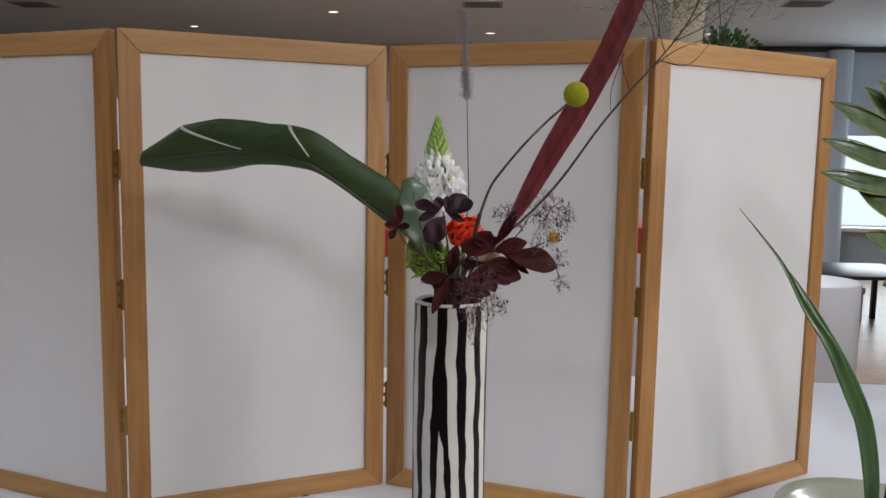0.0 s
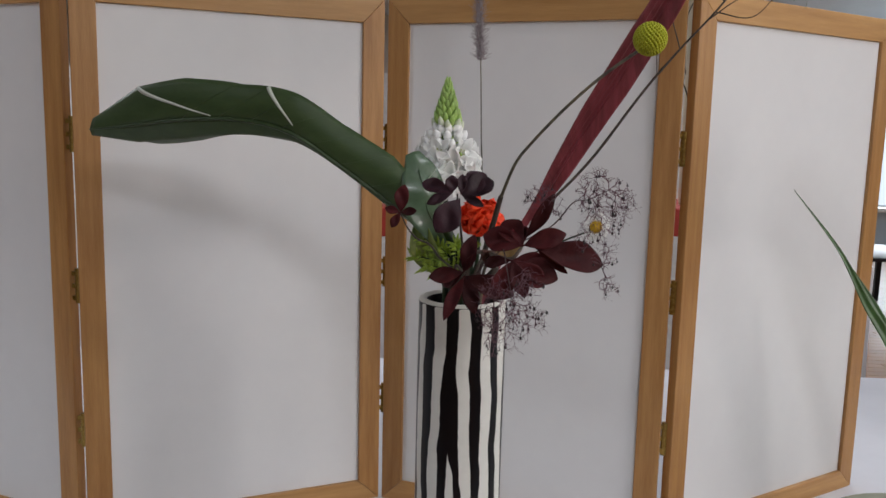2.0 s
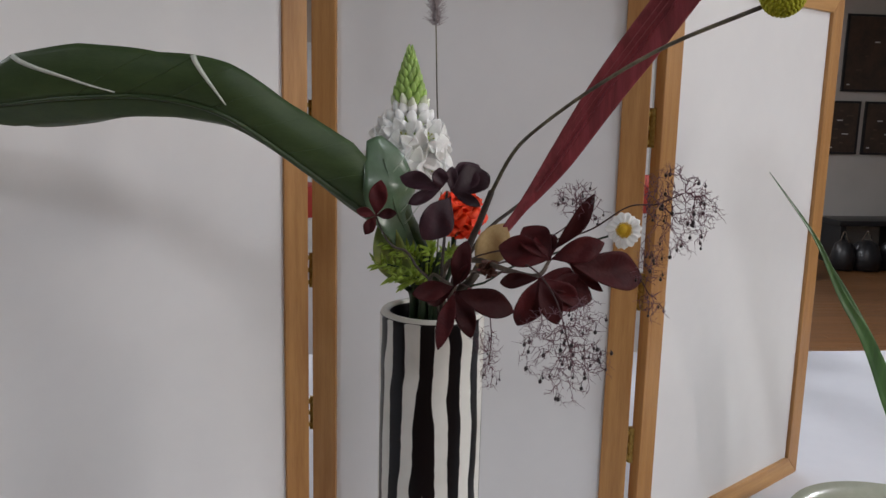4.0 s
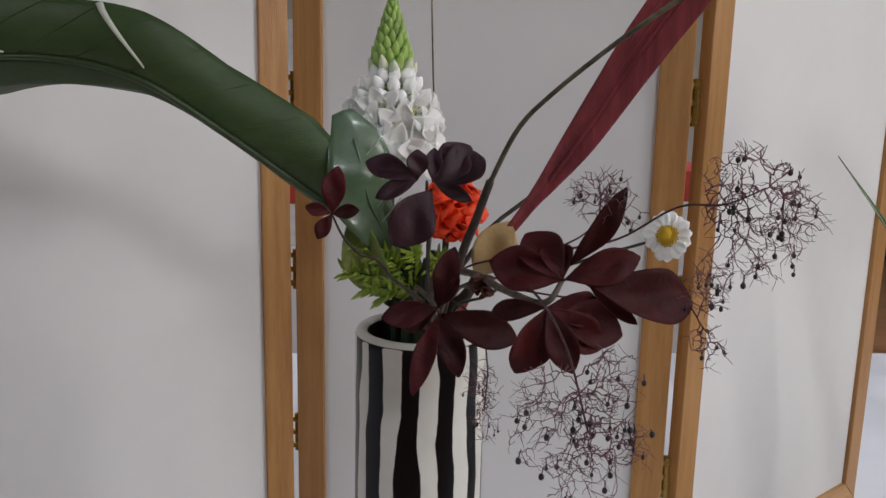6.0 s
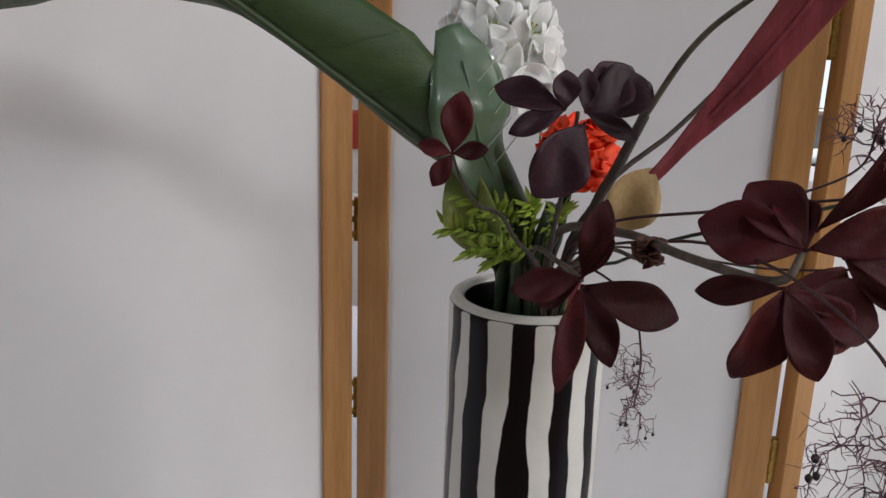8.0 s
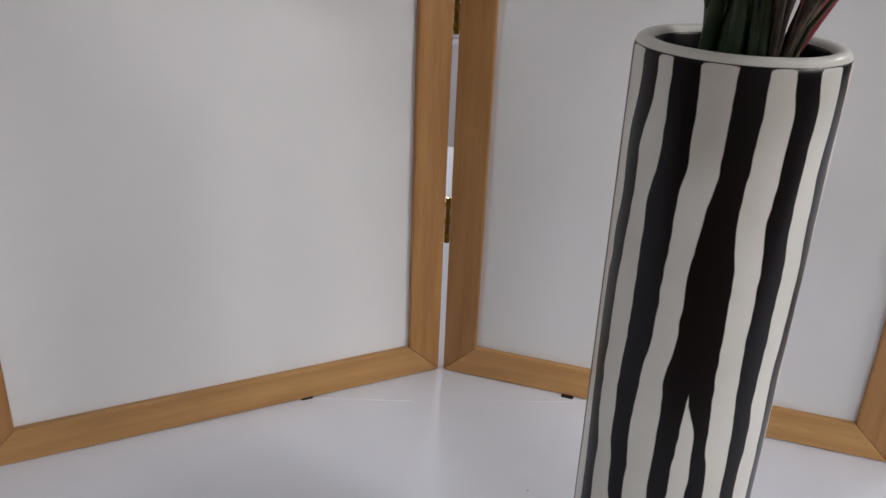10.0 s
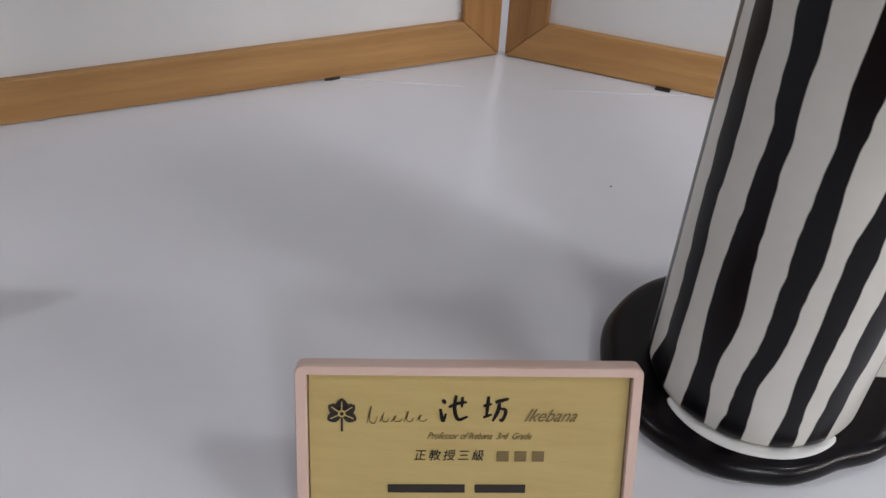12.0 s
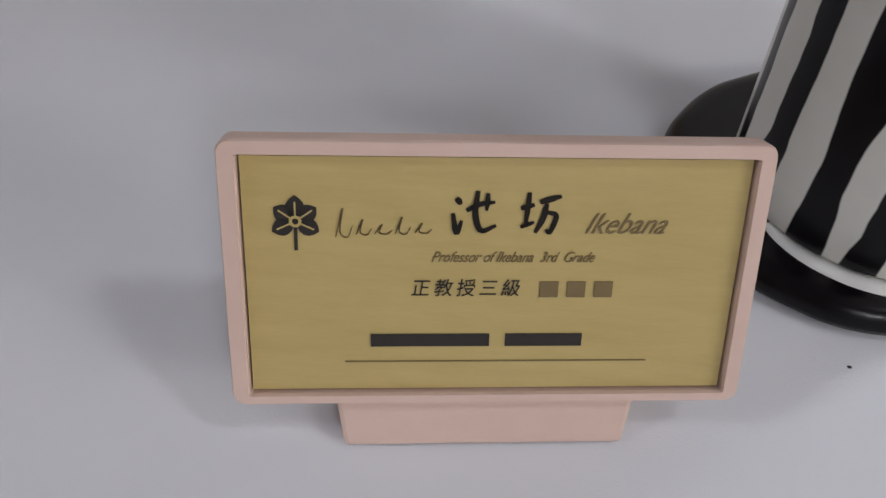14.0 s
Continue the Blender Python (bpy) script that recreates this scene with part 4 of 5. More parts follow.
part("stem", stem([down_stem(0.02, -0.02), (VX + 0.012, VY - 0.02, 1.2), (0.185, -0.475, 1.30), (0.194, -0.50, 1.338), (0.2015, -0.522, 1.371)], [0.0036, 0.0034, 0.0034, 0.003], 20, 8), STEMDARK, ball, "dark sleeve of the stem")
part("upper_stem", stem([(0.2005, -0.519, 1.367), (0.215, -0.551, 1.409), (0.231, -0.585, 1.434), (0.256, -0.66, 1.467), (0.280, -0.745, 1.494), (0.298, -0.852, 1.511)], [0.0019, 0.0017, 0.0015, 0.0013], 26, 8), STEMTAN, ball)
BC = Vector((0.299, -0.862, 1.5145))
bm = bmesh.new()
blob(bm, BC, 0.0112, u=16, v=12)
for k in range(300):
    h, w = 1 - 2 * (k + 0.5) / 300, k * GOLDEN
    d = Vector((math.cos(w) * math.sqrt(1 - h * h), math.sin(w) * math.sqrt(1 - h * h), h))
    blob(bm, BC + d * 0.0113, 0.00115, u=5, v=4)
part("head", bm, CRASP, ball)

# wine-red strap leaf
red = thing("red_strap_leaf", (VX, VY, 0.78), "long wine-red strap leaf rising to a point", "leaf")
RED = [(0.172, -0.42, 1.20), (0.206, -0.440, 1.285), (0.237, -0.472, 1.3435), (0.252, -0.485, 1.3685), (0.270, -0.509, 1.4035), (0.300, -0.535, 1.4615), (0.3215, -0.557, 1.5005), (0.343, -0.594, 1.5445), (0.358, -0.625, 1.5765), (0.378, -0.682, 1.6355), (0.400, -0.727, 1.6935), (0.412, -0.747, 1.735)]
part("blade", strap(RED, [0.006, 0.007, 0.010, 0.016, 0.025, 0.032, 0.035, 0.0345, 0.033, 0.030, 0.020, 0.003], [(0.2, -1, -0.1), (-0.35, -1, 0.1), (-0.3, -0.9, 0.4)], 0.22, 72, 10), REDLEAF, red)
for k in (-2, -1, 1, 2):
    part("vein", stem([Vector(p) + Vector((k * 0.0045, -0.0016 + 0.0007 * abs(k), -k * 0.0022)) for p in RED[4:10]], [0.0002, 0.0005, 0.0002], 26, 4), REDSTREAK, red)
part("rib", stem([Vector(p) + Vector((0, -0.0012, 0)) for p in RED[3:11]], [0.0018, 0.0012, 0.0005], 30, 6), REDLEAF, red)
part("stalk", stem([down_stem(0.02, -0.01), (VX + 0.014, VY - 0.013, 1.2), (0.200, -0.452, 1.277)], [0.004, 0.004], 12, 8), STEMDARK, red)

# grass plume
grass = thing("grass_plume", (VX, VY, 0.78), "slender grey-mauve fountain grass plume on a thin stalk", "grass")
GP = [(0.176, -0.30, 1.36), (0.1735, -0.25, 1.44), (0.1695, -0.248, 1.545), (0.1655, -0.249, 1.612), (0.1615, -0.25, 1.69)]
part("stalk", stem([down_stem(0.0, 0.03), (VX + 0.004, VY + 0.03, 1.2), *GP], [0.0012, 0.0011, 0.001, 0.0008, 0.0006], 40, 6), STEMTAN, grass)
top = spline(GP[2:], 60)
bm = bmesh.new()
bm2 = bmesh.new()
for k in range(900):
    p = top[min(60, int(61 * random.random()))]
    w = random.uniform(0, math.tau)
    d = Vector((math.cos(w), math.sin(w), random.uniform(0.3, 1.3))).normalized()
    q = p + d * random.uniform(0.008, 0.019)
    tube(bm, [p, q], [0.00036, 0.00016], 3, False)
    if k % 3 == 0:
        blob(bm2, p + d * 0.0048, 0.0012, (1, 1, 2.2), 5, 4)
part("bristles", bm, PLUME, grass)
part("seed_head", bm2, PLUME, grass)

# feathery twig
fern = thing("feathery_twig", (VX, VY, 0.78), "thin dark twig ending in feathery green threads", "branch")
TW = [(0.205, -0.405, 1.30), (0.262, -0.39, 1.35), (0.319, -0.385, 1.412), (0.377, -0.395, 1.497), (0.420, -0.40, 1.552), (0.462, -0.40, 1.60), (0.505, -0.40, 1.66), (0.535, -0.40, 1.74)]
part("twig", stem([down_stem(0.02, 0.01), (VX + 0.016, VY + 0.004, 1.2), *TW], [0.0024, 0.0022, 0.0018, 0.0013, 0.0008], 44, 6), STEMDARK, fern)
for a, b, c in (((0.42, -0.4, 1.552), (0.405, -0.41, 1.60), (0.418, -0.41, 1.65)), ((0.452, -0.4, 1.588), (0.49, -0.41, 1.615), (0.56, -0.41, 1.64)), ((0.47, -0.4, 1.61), (0.455, -0.39, 1.66), (0.44, -0.4, 1.72)),
                ((0.48, -0.4, 1.625), (0.53, -0.42, 1.65), (0.585, -0.42, 1.70)), ((0.49, -0.4, 1.64), (0.55, -0.39, 1.69), (0.62, -0.40, 1.72)), ((0.46, -0.4, 1.598), (0.50, -0.42, 1.59), (0.535, -0.41, 1.625)),
                ((0.41, -0.40, 1.61), (0.393, -0.40, 1.555), (0.393, -0.40, 1.521))):
    part("side_twig", stem([a, b, c], [0.0009, 0.0004], 14, 5), STEMDARK, fern)
bm = bmesh.new()
for k in range(1700):
    c = Vector((random.gauss(0.495, 0.055), random.gauss(-0.40, 0.03), random.gauss(1.705, 0.030)))
    d = Vector((random.uniform(-1, 1), random.uniform(-1, 1), random.uniform(-0.2, 1))).normalized()
    tube(bm, [c, c + d * random.uniform(0.008, 0.018)], [0.0004, 0.0002], 3, False)
part("threads", bm, FERN, fern)


# fresh green sprigs
def sprig(base, tip, count, spread):
    g = thing("green_sprig", (VX, VY, 0.78), "fresh yellow-green needle-leaved sprig at the vase mouth", "foliage", "green sprigs")
    a, b = Vector(base) + Vector((0, 0.025, -0.016)), Vector(tip) + Vector((0, 0.048, -0.016))
    mid = a.lerp(b, 0.55) + Vector((0, -0.004, 0.006))
    pts = spline([(VX + random.uniform(-0.02, 0.02), VY - 0.02, 0.7815), (VX - 0.005, VY - 0.03, 1.2), a, mid, b], 40)
    part("stem", tube(bmesh.new(), pts, [0.0018, 0.0016, 0.0012, 0.0008], 6), STEMGREEN, g)
    bm = bmesh.new()
    upper = pts[20:]
    for k in range(count):
        p = upper[min(len(upper) - 1, int(len(upper) * k / count))]
        w = k * GOLDEN
        d = ((b - a).normalized() * 0.9 + Vector((math.cos(w), 0.7 * math.sin(w), math.sin(w + 1))) * 0.9).normalized()
        oval_leaf(p, p + d * random.uniform(0.010, spread), 0.0030, (random.uniform(-0.4, 0.4), -1, 0.6), 0.1, 0.2, 0.1, 0.55, 4, 2, bm=bm)
    part("needles", bm, SPRIG, g)


for b_, t_ in (((0.140, -0.468, 1.285), (0.094, -0.505, 1.303)), ((0.140, -0.470, 1.285), (0.106, -0.50, 1.325)), ((0.150, -0.474, 1.285), (0.126, -0.512, 1.284)), ((0.150, -0.47, 1.29), (0.150, -0.51, 1.322)), ((0.145, -0.47, 1.29), (0.128, -0.505, 1.316)), ((0.16, -0.47, 1.29), (0.172, -0.50, 1.314)), ((0.150, -0.47, 1.28), (0.112, -0.51, 1.290))):
    sprig(b_, t_, 34, 0.0165)

tan = thing("dry_tan_leaf", (VX, VY, 0.78), "dry tan rounded leaf behind the dark branches", "leaf")
part("blade", oval_leaf((0.200, -0.448, 1.283), (0.226, -0.462, 1.332), 0.036, (0.1, -1, 0.25), 0.25, 0.1, 0.12, 0.6, 10, 8, wave=0.12), TANLEAF, tan)
part("stalk", stem([down_stem(0.015, -0.01), (VX + 0.02, VY - 0.012, 1.2), (0.200, -0.448, 1.285)], [0.002, 0.0018], 10, 6), STEMTAN, tan)


# smoke bush
def bush_branch(label, path, radii, nodes, mat=BURGUNDY, wood=STEMGREY):
    """A branch along a path; nodes: where leaves spring from and the leaves' tips and widths."""
    t = thing("smoke_bush_branch", (VX, VY, 0.78), label, "branch", "smoke bush branches")
    part("stem", stem([down_stem(0.012, -0.022), (VX + 0.006, VY - 0.026, 1.2), *path], radii, 36, 8), wood, t)
    for at, leaves in nodes:
        at = Vector(at)
        for tx, ty, tz, wd in leaves:
            tip = Vector((tx, ty, tz))
            base = at.lerp(tip, 0.03)
            part("petiole", stem([at, base], 0.0008, 3, 5), BURGUNDY, t)
            f = Vector((random.uniform(-0.25, 0.25), -1, random.uniform(0.15, 0.55)))
            part("leaf", oval_leaf(base, tip, wd, f, random.uniform(0.1, 0.3), random.uniform(0.05, 0.2), random.uniform(-0.03, 0.10), 0.57, 14, 10, random.uniform(-0.25, 0.25), wave=0.14), mat, t)
    return t


bush_branch("thin twig with four small burgundy leaves", [(0.1289, -0.527, 1.3033), (0.1079, -0.547, 1.3226), (0.098, -0.566, 1.338), (0.0916, -0.577, 1.3548)], [0.0016, 0.0014, 0.0010, 0.0007],
            [((0.0916, -0.577, 1.3548), [(0.0957, -0.577, 1.3856, 0.0165), (0.0744, -0.577, 1.3593, 0.0090), (0.0822, -0.579, 1.3384, 0.0108), (0.1094, -0.578, 1.3577, 0.0096)])], BURGUNDY, STEMDARK)
bush_branch("upright burgundy leaf spray over the orange flower", [(0.160, -0.48, 1.28), (0.157, -0.53, 1.33), (0.154, -0.565, 1.362), (0.1533, -0.576, 1.3769)], [0.002, 0.0018, 0.0013, 0.001],
            [((0.1475, -0.573, 1.3775), [(0.1130, -0.557, 1.3872, 0.0175), (0.1466, -0.572, 1.3970, 0.0150), (0.1198, -0.572, 1.3648, 0.0125)]),
             ((0.157, -0.575, 1.3770), [(0.1583, -0.567, 1.3978, 0.0110), (0.1925, -0.562, 1.3905, 0.0300), (0.1835, -0.557, 1.3985, 0.0260), (0.1825, -0.582, 1.3647, 0.0100)]),
             ((0.1565, -0.580, 1.3725), [(0.1320, -0.588, 1.3360, 0.0310)])], PURPLE, STEMDARK)
bush_branch("drooping burgundy leaf cluster over the vase rim", [(0.150, -0.47, 1.275), (0.158, -0.53, 1.286), (0.1624, -0.571, 1.2885)], [0.002, 0.0018, 0.0015],
            [((0.1622, -0.5735, 1.2905), [(0.1731, -0.5698, 1.3320, 0.0175), (0.1760, -0.5800, 1.3130, 0.0090), (0.1395, -0.5570, 1.2715, 0.0165), (0.1245, -0.5776, 1.2843, 0.0185)]),
             ((0.1631, -0.5705, 1.2855), [(0.1443, -0.6200, 1.2460, 0.0150), (0.1764, -0.5934, 1.2484, 0.0185), (0.2195, -0.5620, 1.2640, 0.0260), (0.1700, -0.5850, 1.2520, 0.0120)])])
bush_branch("thick grey branch with a large burgundy leaf rosette", [(0.165, -0.465, 1.285), (0.184, -0.56, 1.312), (0.198, -0.63, 1.318), (0.2115, -0.690, 1.3255), (0.2215, -0.690, 1.3385)], [0.0032, 0.0030, 0.0026, 0.0022, 0.0014],
            [((0.2212, -0.6919, 1.3386), [(0.1834, -0.6783, 1.3458, 0.0245), (0.2031, -0.6737, 1.3602, 0.0245), (0.2162, -0.6756, 1.3558, 0.0181), (0.2620, -0.6919, 1.3514, 0.0195)]),
             ((0.2235, -0.6919, 1.3458), [(0.2483, -0.7055, 1.3903, 0.0136)]),
             ((0.2335, -0.6955, 1.3372), [(0.3005, -0.6713, 1.3195, 0.0301), (0.2657, -0.6828, 1.3118, 0.0095)]),
             ((0.2117, -0.6982, 1.3254), [(0.2561, -0.6874, 1.3064, 0.0254), (0.2255, -0.7064, 1.2919, 0.0172), (0.1967, -0.6964, 1.2885, 0.0222), (0.1854, -0.6783, 1.3175, 0.0118), (0.2434, -0.6919, 1.3000, 0.0200), (0.2425, -0.6855, 1.3218, 0.0200)])])
dry = thing("dried_flower_head", (VX, VY, 0.78), "dry brown crumpled flower head among burgundy leaves", "flower head")
part("stem", stem([down_stem(0.014, -0.018), (VX + 0.010, VY - 0.022, 1.2), (0.178, -0.53, 1.29), (0.188, -0.590, 1.306)], [0.0016, 0.0014, 0.0012], 20, 6), STEMGREY, dry)
for k in range(26):
    w, h = k * 2.399963, 1 - 2 * (k + 0.5) / 26
    d = Vector((math.cos(w) * math.sqrt(1 - h * h), math.sin(w) * math.sqrt(1 - h * h), h))
    c = Vector((0.1893, -0.597, 1.3120))
    part("bract", oval_leaf(c + d * 0.001, c + d * random.uniform(0.007, 0.0115), 0.0062, d.cross(Vector((random.uniform(-1, 1), random.uniform(-1, 1), 0.3))), 0.3, 0.1, 0.2, 0.6, 5, 4, wave=0.25), DRYBROWN, dry)


def smoke(label, path, radii, clouds):
    """A smoke bush flower head: in each cloud (centre, half sizes, count) threads grow from the stem towards scattered points, forking on the way."""
    t = thing("smoke_bush_plume", (VX, VY, 0.78), label, "flower head", "smoke bush plumes")
    pts = spline([down_stem(0.018, -0.016), (VX + 0.012, VY - 0.022, 1.2), *path], 60)
    part("stem", tube(bmesh.new(), pts, [0.65 * r for r in radii], 6), SMOKESTEM, t)
    bm = bmesh.new()
    nodes = [(p, 0) for p in pts[40:]]
    ends = []

    def wild(k):
        return Vector([random.uniform(-k, k) for _ in range(3)])

    goals = []
    for centre, half, count in clouds:
        c, h = Vector(centre), Vector(half)
        for k in range(int(count * 1.45)):
            d = wild(1)
            while d.length > 1 or d.length < 0.15:
                d = wild(1)
            goals.append(c + Vector((d.x * h.x, d.y * h.y, d.z * h.z)))
    goals.sort(key=lambda g: min((g - p).length for p in pts[40:]))
    for g in goals:
        near, deep = min(nodes, key=lambda n: (n[0] - g).length + 0.0012 * n[1])
        gap = (g - near).length
        m_ = near.lerp(g, 0.5) + wild(gap * 0.24)
        q = near.lerp(g, 0.8) + wild(gap * 0.10)
        r = max(0.00020, 0.00038 - 0.00004 * deep)
        tube(bm, [near, m_, q, g], [r, r * 0.9, r * 0.8], 4, False)
        nodes += [(m_, deep + 1), (g, deep + 1)]
        ends.append(g)
        for _ in range(random.choice((1, 1, 2, 2))):
            e = g + (wild(1) + (g - near).normalized() * 0.6).normalized() * random.uniform(0.003, 0.007)
            tube(bm, [g, g.lerp(e, 0.5) + wild(0.0005), e], [r * 0.75, r * 0.45], 3, False)
            ends.append(e)
    part("threads", bm, SMOKE, t)
    random.shuffle(ends)
    for e in ends[: max(6, len(ends) // 22)]:
        q = e + Vector((random.uniform(-0.001, 0.001), 0, -random.uniform(0.001, 0.004)))
        g = tube(bmesh.new(), [e, q], [0.0003, 0.0003], 3, False)
        blob(g, q + Vector((0, 0, -0.001)), random.uniform(0.0008, 0.0013), (1, 1, 1.2), 7, 6)
        part("seed", g, SEED, t)


smoke("airy purple smoke-bush plume reaching forward", [(0.180, -0.48, 1.29), (0.230, -0.58, 1.330), (0.250, -0.68, 1.358), (0.262, -0.74, 1.385), (0.272, -0.77, 1.391), (0.287, -0.78, 1.400)], [0.0018, 0.0014, 0.0011, 0.0008, 0.0005],
      [((0.279, -0.775, 1.396), (0.022, 0.024, 0.021), 105), ((0.302, -0.775, 1.388), (0.010, 0.018, 0.014), 42), ((0.286, -0.775, 1.372), (0.020, 0.02, 0.015), 60), ((0.270, -0.770, 1.356), (0.008, 0.015, 0.012), 20)])
smoke("small purple smoke-bush plume beside the daisy", [(0.180, -0.48, 1.29), (0.228, -0.60, 1.335), (0.238, -0.68, 1.365), (0.237, -0.70, 1.386)], [0.0014, 0.0011, 0.0006],
      [((0.236, -0.70, 1.386), (0.016, 0.016, 0.013), 56), ((0.254, -0.69, 1.376), (0.008, 0.014, 0.010), 12)])
smoke("loose purple smoke-bush plume under the large leaf", [(0.180, -0.48, 1.28), (0.250, -0.60, 1.305), (0.292, -0.66, 1.322), (0.302, -0.69, 1.310)], [0.0014, 0.0011, 0.0006],
      [((0.300, -0.69, 1.335), (0.011, 0.016, 0.015), 34), ((0.304, -0.69, 1.302), (0.011, 0.016, 0.014), 24)])
smoke("airy purple smoke-bush plume hanging below the leaves", [(0.178, -0.48, 1.275), (0.200, -0.60, 1.318), (0.203, -0.70, 1.335), (0.205, -0.775, 1.330), (0.211, -0.80, 1.300)], [0.0018, 0.0014, 0.0011, 0.0007],
      [((0.216, -0.795, 1.300), (0.016, 0.02, 0.016), 78), ((0.196, -0.795, 1.318), (0.015, 0.018, 0.010), 32), ((0.222, -0.79, 1.322), (0.012, 0.018, 0.013), 40), ((0.210, -0.80, 1.280), (0.018, 0.018, 0.016), 46), ((0.190, -0.79, 1.300), (0.012, 0.016, 0.020), 34), ((0.232, -0.79, 1.292), (0.010, 0.016, 0.014), 24)])
smoke("small purple smoke-bush plume hanging beside the vase", [(0.170, -0.48, 1.27), (0.192, -0.55, 1.275), (0.1975, -0.572, 1.250), (0.196, -0.575, 1.218)], [0.0016, 0.0012, 0.0007],
      [((0.1935, -0.574, 1.236), (0.013, 0.016, 0.018), 44), ((0.196, -0.574, 1.208), (0.012, 0.016, 0.018), 28)])

# daisy
daisy = thing("white_daisy", (VX, VY, 0.78), "white daisy with a golden centre among the dark plumes", "flower")
DC, DN = Vector((0.299, -0.626, 1.351)), Vector((-0.45, -0.85, 0.22)).normalized()
da = DN.cross(Vector((0, 0, 1))).normalized()
db = DN.cross(da)
part("stem", stem([down_stem(0.016, -0.014), (VX + 0.014, VY - 0.02, 1.2), (0.21, -0.49, 1.28), (0.262, -0.575, 1.325), tuple(DC - DN * 0.004)], [0.0013, 0.0012, 0.001], 26, 6), STEMGREEN, daisy)
for k in range(15):
    w = math.tau * k / 15 + random.uniform(-0.06, 0.06)
    d = da * math.cos(w) + db * math.sin(w)
    part("petal", oval_leaf(DC + d * 0.004, DC + d * random.uniform(0.0132, 0.0165) + DN * random.uniform(-0.004, 0.0015), 0.0072, DN, 0.18, 0.1, 0.08, 0.66, 7, 6, wave=0.10), PETAL, daisy)
bm = bmesh.new()
blob(bm, DC + DN * 0.0005, 0.0058, (1, 0.8, 1), 12, 8)
for k in range(90):
    r, w = 0.0068 * math.sqrt(k / 90), k * GOLDEN
    blob(bm, DC + (da * math.cos(w) + db * math.sin(w)) * r + DN * (0.0042 - 45 * r * r), 0.0007, u=5, v=4)
part("disc", bm, YELLOW, daisy)
# bare stems in the vase mouth
for k in range(9):
    w = k * 2.4
    r = 0.012 + 0.014 * ((k * 7) % 5) / 5
    x, y = r * math.cos(w), r * math.sin(w)
    t = thing("cut_stem", (VX, VY, 0.78), "dark green cut stem standing in the vase", "stem", "stems in the vase")
    part("stem", stem([down_stem(-x, -y), (VX + x, VY + y, 1.15), (VX + 0.9 * x - 0.004, VY + 0.8 * y - 0.012, 1.26), (VX + 1.1 * x, VY + y - 0.02, 1.30)], [0.0055, 0.0055, 0.004, 0.003], 16, 8), STEMGREEN, t)

# ---- name plate ----
SHIFT = Vector((0, 0, 0))
plate_thing = thing("name_plate", (0.0, -0.52, TABLE), "pink-beige plastic name stand holding a gold card", "name plate")
CT = Vector((0.002, -0.5248, 0.8023))
ux = Vector((0.141, 0.0165, 0)).normalized()
uy = Vector((-0.004, 0.0285, 0.0665))
uy = (uy - ux * uy.dot(ux)).normalized()
un = ux.cross(uy)
CARD = Matrix(((ux.x, uy.x, un.x, CT.x), (ux.y, uy.y, un.y, CT.y), (ux.z, uy.z, un.z, CT.z), (0, 0, 0, 1)))
CW, CH = 0.1415, 0.0724

def rounded(w0, w1, h0, h1, r, n=6):
    out = []
    for cx, cy, s in ((w1 - r, h0 + r, -90), (w1 - r, h1 - r, 0), (w0 + r, h1 - r, 90), (w0 + r, h0 + r, 180)):
        out += [(cx + r * math.cos(radians(s + 90 * k / n)), cy + r * math.sin(radians(s + 90 * k / n))) for k in range(n + 1)]
    return out


def ring_prism(outer, inner, z0, z1, lip):
    """A flat frame between two outlines of equal count, in the plane of the card."""
    bm = bmesh.new()
    lv = [[bm.verts.new((x, y, z)) for x, y in row] for row, z in ((outer, z0), (outer, z1 - lip), ([(x * 0.994, y * 0.99) for x, y in outer], z1), ([(x * 1.006, y * 1.01) for x, y in inner], z1), (inner, z1 - lip), (inner, z0))]
    for a, b in zip(lv, lv[1:] + lv[:1]):
        for k in range(len(a)):
            bm.faces.new((a[k], a[(k + 1) % len(a)], b[(k + 1) % len(a)], b[k]))
    return bm


OUT = rounded(-CW / 2 - 0.0052, CW / 2 + 0.0050, -CH / 2 - 0.0032, CH / 2 + 0.0044, 0.0036)
INN = rounded(-CW / 2, CW / 2, -CH / 2, CH / 2, 0.0006)
bm = ring_prism(OUT, INN, -0.006, 0.0028, 0.0012)
bm.transform(CARD)
holder = part("card_holder", bm, PINK, plate_thing, "pink-beige plastic holder with rounded corners", smooth=False)
bm = bmesh.new()
back = [bm.verts.new((x, y, -0.0035)) for x, y in rounded(-CW / 2 - 0.0035, CW / 2 + 0.0035, -CH / 2 - 0.002, CH / 2 + 0.003, 0.0025)]
bm.faces.new(back)
bmesh.ops.solidify(bm, geom=bm.faces[:], thickness=0.0022)
bm.transform(CARD)
part("back_plate", bm, PINK, plate_thing, smooth=False)
bm = boxed((-CW / 2 + 0.0006, -CH / 2 + 0.0006, -0.0022), (CW / 2 - 0.0006, CH / 2 - 0.0006, 0.0))
bm.transform(CARD)
card = part("card", bm, GOLD, plate_thing, "satin gold card with dark lettering", smooth=False)
bm = bmesh.new()
FX, FY = 0.004, -0.5465
foot = [(-0.0435, 0.0), (0.0435, 0.0), (0.0465, 0.0195), (-0.0465, 0.0195)]
lo = [bm.verts.new((x, 0.45 * z, z)) for x, z in foot]
hi = [bm.verts.new((x * 0.96, 0.052, z * 0.9)) for x, z in foot]
for k in range(4):
    bm.faces.new((lo[k], lo[(k + 1) % 4], hi[(k + 1) % 4], hi[k]))
bm.faces.new(lo)
bm.faces.new(hi)
